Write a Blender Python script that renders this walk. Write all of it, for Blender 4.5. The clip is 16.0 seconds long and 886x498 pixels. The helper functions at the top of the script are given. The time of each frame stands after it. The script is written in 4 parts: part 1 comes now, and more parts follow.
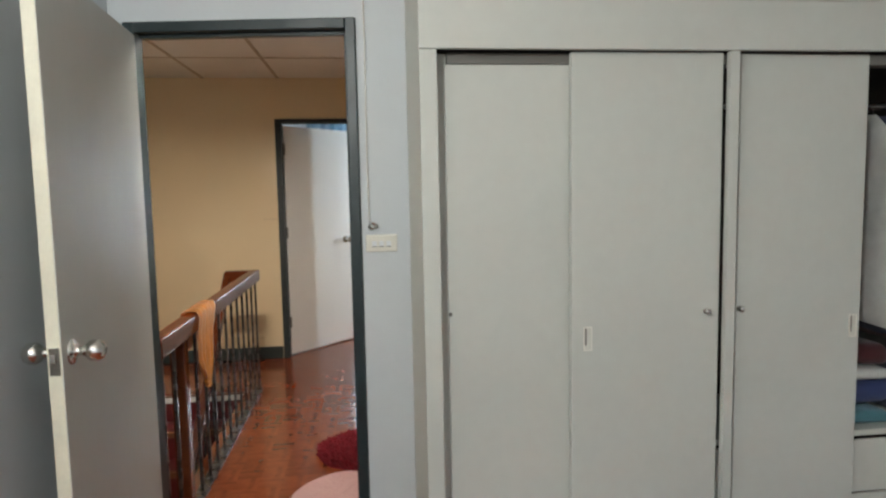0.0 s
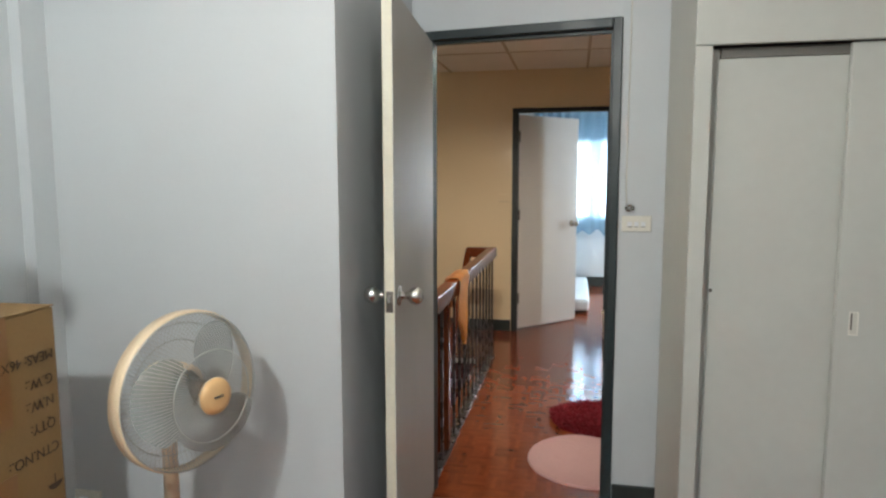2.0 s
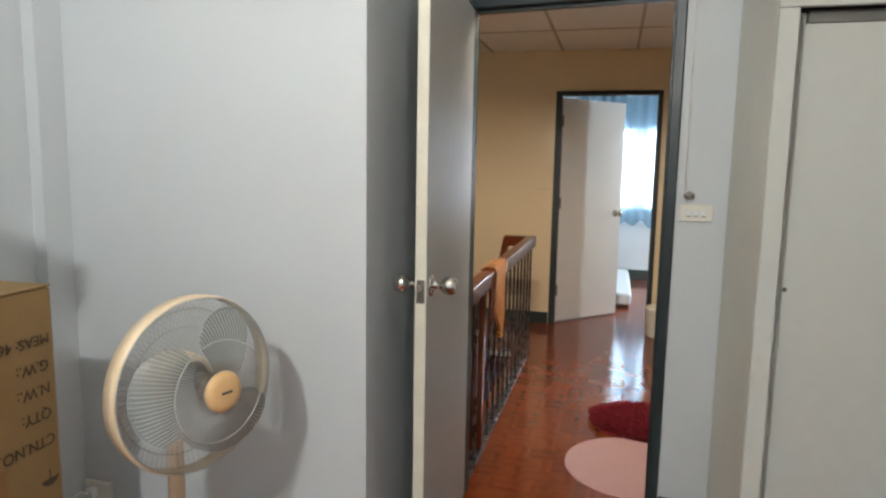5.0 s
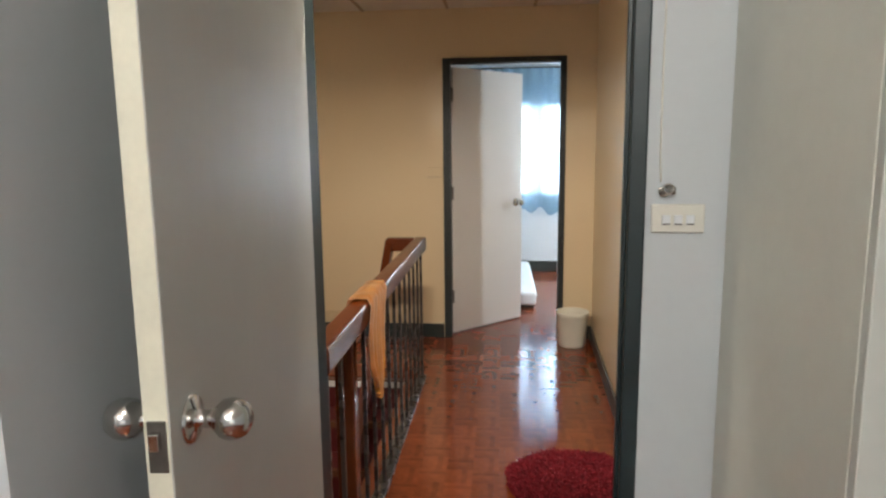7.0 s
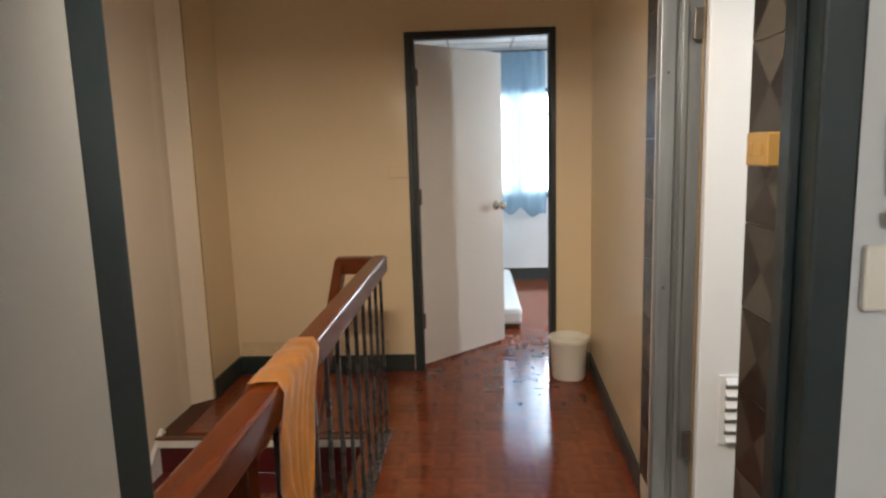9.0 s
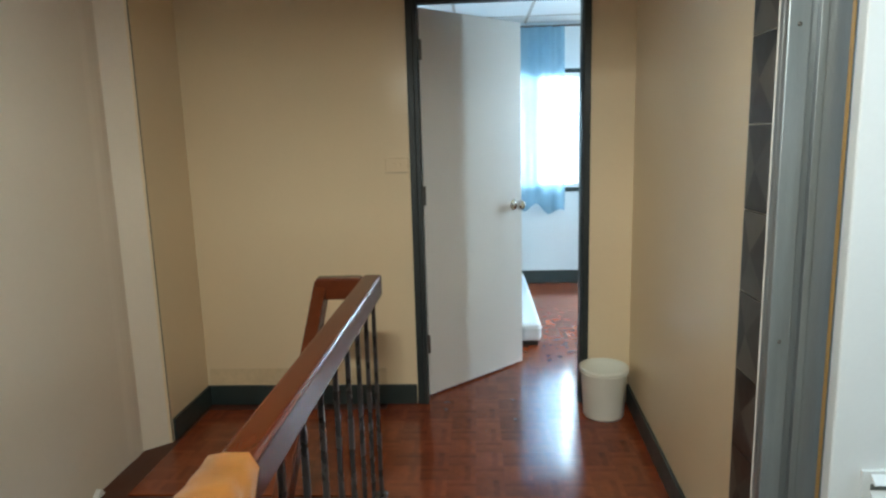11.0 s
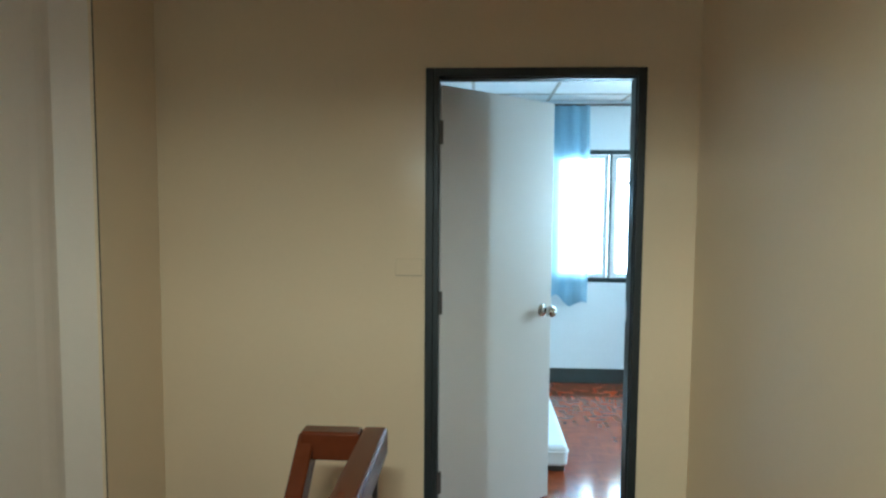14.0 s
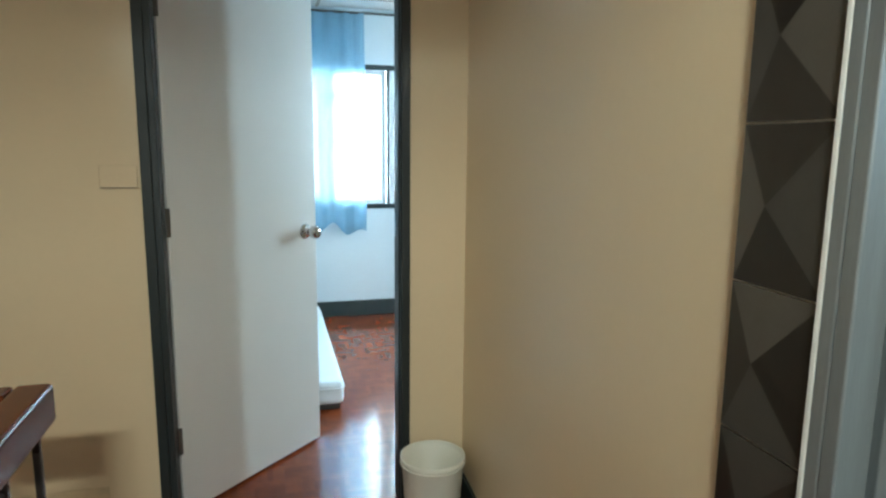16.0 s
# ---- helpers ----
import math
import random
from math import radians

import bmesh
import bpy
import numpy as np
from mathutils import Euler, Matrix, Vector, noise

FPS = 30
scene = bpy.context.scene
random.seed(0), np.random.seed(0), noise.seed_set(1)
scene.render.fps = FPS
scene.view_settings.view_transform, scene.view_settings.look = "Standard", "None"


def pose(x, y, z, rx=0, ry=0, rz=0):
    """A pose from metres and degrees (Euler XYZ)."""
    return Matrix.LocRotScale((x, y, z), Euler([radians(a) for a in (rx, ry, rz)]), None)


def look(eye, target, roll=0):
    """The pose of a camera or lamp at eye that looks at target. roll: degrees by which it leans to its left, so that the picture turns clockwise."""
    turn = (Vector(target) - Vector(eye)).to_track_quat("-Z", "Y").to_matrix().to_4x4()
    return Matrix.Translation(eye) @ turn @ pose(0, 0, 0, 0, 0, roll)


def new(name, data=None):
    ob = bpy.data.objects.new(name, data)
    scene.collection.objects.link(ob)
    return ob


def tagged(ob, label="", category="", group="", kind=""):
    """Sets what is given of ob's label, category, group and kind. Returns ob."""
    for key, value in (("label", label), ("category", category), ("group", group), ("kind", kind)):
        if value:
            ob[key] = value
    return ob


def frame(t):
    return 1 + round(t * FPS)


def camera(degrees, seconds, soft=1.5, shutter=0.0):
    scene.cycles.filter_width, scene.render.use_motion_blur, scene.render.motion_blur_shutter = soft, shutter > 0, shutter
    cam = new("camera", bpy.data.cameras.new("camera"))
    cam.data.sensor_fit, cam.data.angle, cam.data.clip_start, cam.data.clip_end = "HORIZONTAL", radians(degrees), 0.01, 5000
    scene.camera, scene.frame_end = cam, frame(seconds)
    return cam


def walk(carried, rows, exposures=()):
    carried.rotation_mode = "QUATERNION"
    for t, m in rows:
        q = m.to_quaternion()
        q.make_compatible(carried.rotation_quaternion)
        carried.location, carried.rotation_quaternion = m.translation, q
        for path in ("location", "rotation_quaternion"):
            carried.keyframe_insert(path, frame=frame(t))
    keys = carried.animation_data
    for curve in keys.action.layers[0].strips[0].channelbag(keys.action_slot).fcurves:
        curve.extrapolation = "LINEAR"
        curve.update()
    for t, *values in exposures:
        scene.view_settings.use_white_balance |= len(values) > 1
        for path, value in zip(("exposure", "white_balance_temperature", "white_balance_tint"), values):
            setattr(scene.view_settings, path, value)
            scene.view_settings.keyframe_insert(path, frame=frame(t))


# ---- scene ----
cam = camera(69.0, 16.0, soft=2.4)
PATH = [
    (0, (0.203, 0.242, 1.458), (0.428, 2.22, 1.273), -1.1),
    (0.5, (0.154, 0.194, 1.441), (0.161, 2.186, 1.258), -0.2),
    (1, (0.085, 0.101, 1.431), (-0.067, 2.084, 1.225), -0.0),
    (1.5, (0.028, 0.006, 1.437), (-0.236, 1.977, 1.224), 0.1),
    (2, (0.005, -0.065, 1.448), (-0.395, 1.883, 1.229), -0.1),
    (2.5, (-0.004, -0.098, 1.452), (-0.592, 1.801, 1.229), 0.6),
    (3, (-0.013, -0.129, 1.457), (-0.741, 1.72, 1.229), 1.0),
    (3.5, (-0.019, -0.139, 1.459), (-0.779, 1.696, 1.228), 1.2),
    (4, (-0.024, -0.103, 1.454), (-0.742, 1.748, 1.217), 1.2),
    (4.5, (-0.014, -0.02, 1.437), (-0.642, 1.862, 1.185), 0.9),
    (4.7, (-0.022, 0.03, 1.424), (-0.599, 1.929, 1.173), 1.0),
    (6.8, (-0.14, 1.058, 1.408), (-0.353, 3.024, 1.11), -0.6),
    (7, (-0.142, 1.158, 1.417), (-0.324, 3.127, 1.117), -0.6),
    (7.5, (-0.146, 1.383, 1.407), (-0.286, 3.354, 1.098), -0.3),
    (8, (-0.181, 1.623, 1.418), (-0.281, 3.597, 1.113), -0.7),
    (8.5, (-0.191, 1.81, 1.411), (-0.289, 3.783, 1.104), -1.3),
    (9, (-0.176, 2.007, 1.397), (-0.278, 3.98, 1.089), -1.7),
    (11.5, (-0.253, 2.845, 1.4), (-0.368, 4.811, 1.053), -1.4),
    (12, (-0.259, 2.972, 1.403), (-0.381, 4.938, 1.058), -1.0),
    (12.5, (-0.304, 3.12, 1.441), (-0.431, 5.088, 1.105), -0.9),
    (13, (-0.342, 3.224, 1.483), (-0.472, 5.198, 1.187), -1.3),
    (13.5, (-0.347, 3.267, 1.523), (-0.465, 5.253, 1.320), -0.5),
    (14, (-0.356, 3.276, 1.538), (-0.464, 5.267, 1.391), 0.4),
    (14.5, (-0.362, 3.353, 1.467), (-0.432, 5.342, 1.273), 0.3),
    (15, (-0.317, 3.45, 1.413), (-0.3, 5.432, 1.143), -0.2),
    (15.5, (-0.251, 3.577, 1.392), (-0.049, 5.545, 1.098), -0.0),
    (16, (-0.178, 3.665, 1.377), (0.339, 5.57, 1.056), 0.6),
]
EXPOSE = [(0.0, 0.82, 6500, 10), (1.5, 0.70, 6500, 10), (3.0, 0.68, 6650, 12), (4.5, 0.7, 6650, 12), (6.9, 0.80, 6750, 13), (7.5, 0.66, 6800, 14), (8.5, 0.64, 6550, 9), (9.0, 0.58, 7050, 16), (11.5, 0.72, 5600, -3), (12.6, 0.74, 5950, 0), (13.5, 0.68, 5400, -7), (14.0, 0.66, 5250, -8), (16.0, 0.68, 5600, -5)]
walk(cam, [(t, look(eye, target, roll)) for t, eye, target, roll in PATH], EXPOSE)

# ---- world and light ----
world = bpy.data.worlds.new("sky")
scene.world = world
world.use_nodes = True
wn = world.node_tree.nodes
sky = wn.new("ShaderNodeTexSky")
sky.sky_type, sky.sun_disc, sky.sun_elevation, sky.sun_rotation = "NISHITA", False, radians(50), radians(200)
world.node_tree.links.new(sky.outputs[0], wn["Background"].inputs[0])
wn["Background"].inputs[1].default_value = 0.1


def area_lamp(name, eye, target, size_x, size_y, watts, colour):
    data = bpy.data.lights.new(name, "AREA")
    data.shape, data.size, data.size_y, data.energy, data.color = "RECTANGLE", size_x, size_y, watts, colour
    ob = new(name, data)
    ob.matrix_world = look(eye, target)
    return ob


# ceiling lamp of the first bedroom, added fill behind it, daylight of the bathroom and of the far bedroom
LAMP = Vector((-0.55, -0.40, 2.33))
bulb = bpy.data.lights.new("ceiling_bulb", "POINT")
bulb.energy, bulb.color, bulb.shadow_soft_size = 62, (0.96, 1.0, 0.96), 0.05
new("ceiling_bulb", bulb).location = LAMP
DIM_LAMP = Vector((-0.22, 1.02, 2.36))
bulb2 = bpy.data.lights.new("dim_ceiling_bulb", "POINT")
bulb2.energy, bulb2.color, bulb2.shadow_soft_size = 7, (1.0, 0.99, 0.92), 0.03
new("dim_ceiling_bulb", bulb2).location = DIM_LAMP
area_lamp("bedroom_fill", (1.0, -2.25, 1.45), (0.6, 0, 1.35), 1.5, 1.2, 2, (0.92, 0.97, 1.0))
area_lamp("daylight_bathroom", (1.93, 3.7, 1.75), (0, 3.9, 1.2), 0.7, 0.6, 10, (0.72, 0.87, 1.0))
area_lamp("daylight_far_window", (0.45, 8.895, 1.45), (0.45, 0, 1.45), 1.4, 1.05, 50, (0.82, 0.92, 1.0))
# added narrow lamp that lights the free side of the far door leaf
area_lamp("door_leaf_fill", (2.52, 7.32, 1.5), (0, 7.2, 1.4), 0.10, 1.1, 38, (0.78, 0.92, 1.0))
# unseen warm lamp added to brighten the landing
area_lamp("landing_fill", (-0.38, 2.81, 2.14), (-0.35, 4.6, 1.5), 0.36, 0.05, 24, (1.0, 0.92, 0.79))


# ---- materials ----
def mat(name, colour, rough=0.5, metal=0.0, vary=0.08, scale=6.0, fine=90.0, bump=0.15, coat=0.0, island=0.0, rnd=0.0,
        alpha=1.0, trans=0.0, emit=None, sheen=0.0, stretch=(1, 1, 1), dist=0.002, flat=False):
    """Principled paint with variation at two scales, an uneven gloss and a fine relief."""
    m = bpy.data.materials.new(name)
    m.use_nodes = True
    nt = m.node_tree
    n, l = nt.nodes, nt.links
    p = n["Principled BSDF"]
    tc, mp = n.new("ShaderNodeTexCoord"), n.new("ShaderNodeMapping")
    mp.inputs["Scale"].default_value = stretch
    l.new(tc.outputs["Object"], mp.inputs[0])
    big, small = n.new("ShaderNodeTexNoise"), n.new("ShaderNodeTexNoise")
    big.inputs["Scale"].default_value, big.inputs["Detail"].default_value = scale, 5
    small.inputs["Scale"].default_value, small.inputs["Detail"].default_value = fine, 3
    l.new(mp.outputs[0], big.inputs[0]), l.new(mp.outputs[0], small.inputs[0])
    add = n.new("ShaderNodeMath")
    add.operation = "MULTIPLY_ADD"
    l.new(small.outputs[0], add.inputs[0])
    add.inputs[1].default_value = 0.45
    l.new(big.outputs[0], add.inputs[2])
    last = add.outputs[0]
    for weight, node, out in ((island, "ShaderNodeNewGeometry", "Random Per Island"), (rnd, "ShaderNodeObjectInfo", "Random")):
        if weight:
            src, ma = n.new(node), n.new("ShaderNodeMath")
            ma.operation = "MULTIPLY_ADD"
            l.new(src.outputs[out], ma.inputs[0])
            ma.inputs[1].default_value = weight
            l.new(last, ma.inputs[2])
            last = ma.outputs[0]
    mid = 0.72 + 0.5 * (island + rnd)
    rng = n.new("ShaderNodeMapRange")
    spread = 0.32 + 0.5 * (island + rnd)
    rng.inputs[1].default_value, rng.inputs[2].default_value = mid - spread, mid + spread
    rng.inputs[3].default_value, rng.inputs[4].default_value = 1 - vary, 1 + vary
    l.new(last, rng.inputs[0])
    mul = n.new("ShaderNodeVectorMath")
    mul.operation = "SCALE"
    mul.inputs[0].default_value = colour
    l.new(rng.outputs[0], mul.inputs["Scale"])
    l.new(mul.outputs[0], p.inputs["Base Color"])
    rr = n.new("ShaderNodeMapRange")
    rr.inputs[1].default_value, rr.inputs[2].default_value = 0.3, 0.75
    rr.inputs[3].default_value, rr.inputs[4].default_value = max(0.03, rough * (0.95 if flat else 0.85)), min(1.0, rough * (1.06 if flat else 1.18))
    l.new(big.outputs[0], rr.inputs[0])
    if flat:
        p.inputs["Roughness"].default_value = rough
    else:
        l.new(rr.outputs[0], p.inputs["Roughness"])
    p.inputs["Metallic"].default_value = metal
    p.inputs["Coat Weight"].default_value = coat
    p.inputs["Coat Roughness"].default_value = 0.12
    p.inputs["Alpha"].default_value = alpha
    p.inputs["Transmission Weight"].default_value = trans
    p.inputs["Sheen Weight"].default_value = sheen
    if emit:
        p.inputs["Emission Color"].default_value, p.inputs["Emission Strength"].default_value = (*emit[0], 1), emit[1]
    if bump:
        b = n.new("ShaderNodeBump")
        b.inputs["Strength"].default_value, b.inputs["Distance"].default_value = bump, dist
        l.new(small.outputs[0] if flat else add.outputs[0], b.inputs["Height"])
        l.new(b.outputs[0], p.inputs["Normal"])
    return m


M_GREY = mat("blue_grey_wall_paint", (0.58, 0.62, 0.645), 0.55, vary=0.025, scale=1.3, fine=60, bump=0.12, flat=True)
M_CREAM = mat("cream_wall_paint", (0.72, 0.58, 0.38), 0.3, vary=0.025, scale=1.2, fine=50, bump=0.12, flat=True)
M_PALE = mat("pale_plaster_paint", (0.73, 0.635, 0.51), 0.45, vary=0.03, scale=1.6, fine=40, bump=0.2, flat=True)
M_WHITE = mat("white_wall_paint", (0.72, 0.76, 0.78), 0.6, vary=0.05, scale=1.5, bump=0.1, flat=True)
M_CEIL = mat("ceiling_board", (0.78, 0.74, 0.70), 0.8, vary=0.05, scale=3, fine=140, bump=0.3)
M_BAR = mat("ceiling_bar", (0.42, 0.33, 0.24), 0.5, vary=0.05)
M_TEAL = mat("dark_teal_gloss_paint", (0.012, 0.025, 0.028), 0.42, vary=0.18, scale=9, bump=0.25)
M_FRAME = mat("blackish_green_frame_paint", (0.013, 0.018, 0.018), 0.5, vary=0.2, scale=9, bump=0.25)
M_SKIRT = mat("dark_green_skirting_paint", (0.028, 0.040, 0.038), 0.38, vary=0.2, scale=8, bump=0.25)
M_LEAF = mat("warm_grey_gloss_paint", (0.49, 0.49, 0.46), 0.42, vary=0.03, scale=2.2, fine=9, bump=0.3, dist=0.005, flat=True, stretch=(1, 1.6, 0.6))
M_EDGE = mat("cream_door_edge", (0.68, 0.66, 0.54), 0.5, vary=0.1, scale=9)
M_LEAF2 = mat("white_door_paint", (0.70, 0.68, 0.66), 0.35, vary=0.02, scale=2, fine=9, bump=0.25, flat=True)
M_LAMI = mat("off_white_laminate", (0.52, 0.54, 0.505), 0.42, vary=0.05, scale=1.4, fine=30, bump=0.06)
# track colour darkened to hold the shadow below the wardrobe fascia
M_TRACK = mat("shaded_grey_track", (0.17, 0.165, 0.15), 0.5, vary=0.08, scale=8)
M_LAMI_SIDE = mat("cream_laminate", (0.60, 0.605, 0.55), 0.45, vary=0.05, scale=1.2, fine=30, bump=0.06)
M_DARK = mat("near_black_shade_and_parts", (0.03, 0.025, 0.02), 0.8, vary=0.2)
M_PARQUET = mat("red_brown_parquet", (0.175, 0.037, 0.011), 0.14, vary=0.6, scale=14, fine=32, bump=0.09, dist=0.0014, coat=0.0, island=0.55, rnd=0.55)
M_GROOVE = mat("dark_floor_joint", (0.07, 0.022, 0.010), 0.6, vary=0.2)
M_WOOD = mat("red_brown_varnished_wood", (0.100, 0.022, 0.006), 0.27, vary=0.14, scale=5, fine=50, bump=0.05, coat=0.0, stretch=(6, 1, 6), flat=True)
M_BAL = mat("dark_grey_bar_paint", (0.085, 0.080, 0.078), 0.28, metal=0.6, vary=0.15, scale=20)
M_CHROME = mat("worn_chrome", (0.58, 0.575, 0.55), 0.17, metal=1.0, vary=0.06, scale=30, bump=0.05)
M_BAND = mat("darker_cream_paint", (0.64, 0.50, 0.31), 0.4, vary=0.16, scale=5, fine=40, bump=0.2)
M_STEEL = mat("dull_dark_steel", (0.14, 0.13, 0.12), 0.45, metal=0.8, vary=0.2, scale=30)
M_ALU = mat("brushed_grey_aluminium", (0.27, 0.29, 0.30), 0.42, metal=0.6, vary=0.16, scale=8, fine=120, stretch=(6, 6, 0.4))
M_PVC = mat("white_pvc", (0.78, 0.81, 0.83), 0.35, vary=0.03, scale=2)
M_YELLOWED = mat("yellowed_plastic", (0.40, 0.24, 0.075), 0.4, vary=0.08)
M_PLATE = mat("ivory_switch_plastic", (0.74, 0.73, 0.66), 0.35, vary=0.04)
M_FAN = mat("cream_fan_plastic", (0.74, 0.60, 0.42), 0.35, vary=0.06)
M_HUB = mat("orange_cream_plastic", (0.78, 0.50, 0.24), 0.4, vary=0.05)
M_WIRE = mat("pale_guard_wire", (0.46, 0.47, 0.46), 0.35, metal=0.3, vary=0.1)
M_BLADE = mat("smoky_blade_plastic", (0.34, 0.37, 0.365), 0.25, vary=0.1, alpha=0.72)
M_CARD = mat("brown_cardboard", (0.23, 0.140, 0.054), 0.75, vary=0.12, scale=5, fine=120, bump=0.25)
M_TAPE = mat("brown_packing_tape", (0.22, 0.11, 0.038), 0.35, vary=0.1, scale=12)
M_INK = mat("brown_black_ink", (0.055, 0.032, 0.016), 0.7, vary=0.3, scale=40)
M_CARTON = mat("white_carton", (0.72, 0.74, 0.80), 0.5, vary=0.04, scale=3)
M_ORANGE = mat("orange_print", (0.72, 0.16, 0.03), 0.5, vary=0.05)
M_PILLOW = mat("off_white_cotton", (0.74, 0.74, 0.66), 0.9, vary=0.07, scale=9, fine=300, bump=0.3, sheen=0.2)
M_TOWEL = mat("orange_towel", (0.62, 0.25, 0.028), 0.95, vary=0.3, scale=14, fine=500, bump=0.9, sheen=0.4)
M_RED = mat("crimson_shag", (0.21, 0.006, 0.013), 0.95, vary=0.35, scale=30, fine=300, bump=0.8, island=0.4)
M_PINK = mat("pale_pink_pile", (0.55, 0.32, 0.30), 0.95, vary=0.04, scale=18, fine=420, bump=0.5, sheen=0.3)
M_PAIL = mat("ivory_pail_plastic", (0.76, 0.74, 0.64), 0.4, vary=0.04)
M_MATT = mat("white_mattress_cloth", (0.76, 0.80, 0.82), 0.85, vary=0.05, scale=10, fine=200, bump=0.3)
M_STAIR = mat("dark_red_stair_paint", (0.09, 0.008, 0.008), 0.4, vary=0.3, scale=7, bump=0.3)
M_STAIRWOOD = mat("brown_stair_wood", (0.16, 0.06, 0.026), 0.3, vary=0.3, scale=9)
M_STRIP = mat("white_step_strip", (0.72, 0.70, 0.66), 0.5, vary=0.12, scale=20)
M_BATHFLOOR = mat("black_floor_tile", (0.035, 0.035, 0.04), 0.25, vary=0.2, rnd=0.4)
M_GROUT = mat("pale_grout", (0.62, 0.57, 0.47), 0.8, vary=0.15)
M_T = [mat("tile_shade_" + w, c, 0.35, vary=0.12, scale=25, fine=200, bump=0.1, rnd=0.2) for w, c in
       (("black", (0.012, 0.010, 0.008)), ("umber", (0.024, 0.020, 0.016)), ("slate", (0.046, 0.042, 0.036)), ("taupe", (0.075, 0.066, 0.054)))]
M_CLOTHES = [mat("cloth_" + w, c, 0.9, vary=0.2, scale=12, fine=300, bump=0.5, sheen=0.2) for w, c in
             (("navy", (0.02, 0.025, 0.06)), ("maroon", (0.06, 0.01, 0.012)), ("white", (0.6, 0.6, 0.57)), ("blue", (0.03, 0.05, 0.16)), ("teal", (0.08, 0.22, 0.26)))]
M_PINKISH = mat("pale_pink_grille_paint", (0.62, 0.45, 0.40), 0.5)
M_INKGREY = mat("grey_ink", (0.35, 0.36, 0.40), 0.6)
M_SLIP = mat("crumpled_film", (0.70, 0.72, 0.70), 0.12, vary=0.05, alpha=0.75)
M_GLOW = mat("bright_sky", (0.8, 0.9, 1.0), 0.9, emit=((0.86, 0.94, 1.0), 7.0), bump=0)
M_LAMP = mat("lit_diffuser", (0.9, 0.95, 1.0), 0.5, emit=((0.85, 0.95, 1.0), 14.0), bump=0)


def sheer(name, colour, clear):
    """Thin cloth that lets light through."""
    m = bpy.data.materials.new(name)
    m.use_nodes = True
    n, l = m.node_tree.nodes, m.node_tree.links
    n.remove(n["Principled BSDF"])
    d, t, c, a, b = (n.new("ShaderNode" + k) for k in ("BsdfDiffuse", "BsdfTranslucent", "BsdfTransparent", "MixShader", "MixShader"))
    d.inputs[0].default_value = t.inputs[0].default_value = (*colour, 1)
    c.inputs[0].default_value = (*[0.5 + 0.5 * v for v in colour], 1)
    weave = n.new("ShaderNodeTexNoise")
    weave.inputs["Scale"].default_value = 40
    k = n.new("ShaderNodeMapRange")
    k.inputs[3].default_value, k.inputs[4].default_value = clear - 0.08, clear + 0.08
    l.new(weave.outputs[0], k.inputs[0])
    a.inputs[0].default_value = 0.6
    l.new(d.outputs[0], a.inputs[1]), l.new(t.outputs[0], a.inputs[2])
    l.new(k.outputs[0], b.inputs[0]), l.new(a.outputs[0], b.inputs[1]), l.new(c.outputs[0], b.inputs[2])
    l.new(b.outputs[0], n["Material Output"].inputs[0])
    return m


def pane(name):
    m = bpy.data.materials.new(name)
    m.use_nodes = True
    n, l = m.node_tree.nodes, m.node_tree.links
    n.remove(n["Principled BSDF"])
    g, t, x = n.new("ShaderNodeBsdfGlossy"), n.new("ShaderNodeBsdfTransparent"), n.new("ShaderNodeMixShader")
    g.inputs["Roughness"].default_value = 0.05
    f = n.new("ShaderNodeFresnel")
    l.new(f.outputs[0], x.inputs[0]), l.new(t.outputs[0], x.inputs[1]), l.new(g.outputs[0], x.inputs[2])
    l.new(x.outputs[0], n["Material Output"].inputs[0])
    return m


M_LEAF.node_tree.nodes["Principled BSDF"].inputs["Specular IOR Level"].default_value = 0.12
M_CURTAIN = sheer("sheer_blue_cloth", (0.33, 0.50, 0.63), 0.17)
M_GLASS = pane("window_glass")


# ---- mesh helpers ----
def box(bm, x0, x1, y0, y1, z0, z1, bevel=0.0, seg=2, m=None, index=0):
    r = bmesh.ops.create_cube(bm, size=1)
    vs = r["verts"]
    for v in vs:
        v.co = Vector((x0 + (v.co.x + 0.5) * (x1 - x0), y0 + (v.co.y + 0.5) * (y1 - y0), z0 + (v.co.z + 0.5) * (z1 - z0)))
    faces = {f for v in vs for f in v.link_faces}
    if bevel:
        es = list({e for v in vs for e in v.link_edges})
        out = bmesh.ops.bevel(bm, geom=es, offset=bevel, segments=seg, profile=0.5, affect="EDGES")
        vs = list({v for f in out["faces"] for v in f.verts} | {v for v in vs if v.is_valid})
        faces = {f for v in vs for f in v.link_faces}
    for f in faces:
        f.material_index = index
    if m is not None:
        bmesh.ops.transform(bm, matrix=m, verts=vs)
    return vs


def lathe(bm, profile, m=None, n=24, index=0, smooth=True):
    """Turns (radius, height) pairs round the z axis, then moves the result by m."""
    rings, vs = [], []
    for r, h in profile:
        if r < 1e-6:
            rings.append([bm.verts.new((0, 0, h))])
        else:
            rings.append([bm.verts.new((r * math.cos(2 * math.pi * i / n), r * math.sin(2 * math.pi * i / n), h)) for i in range(n)])
        vs += rings[-1]
    for a, b in zip(rings, rings[1:]):
        for i in range(n):
            q = [a[i % len(a)], a[(i + 1) % len(a)], b[(i + 1) % len(b)], b[i % len(b)]]
            q = [v for k, v in enumerate(q) if v not in q[:k]]
            if len(q) > 2:
                f = bm.faces.new(q)
                f.smooth, f.material_index = smooth, index
    if m is not None:
        bmesh.ops.transform(bm, matrix=m, verts=vs)
    return vs


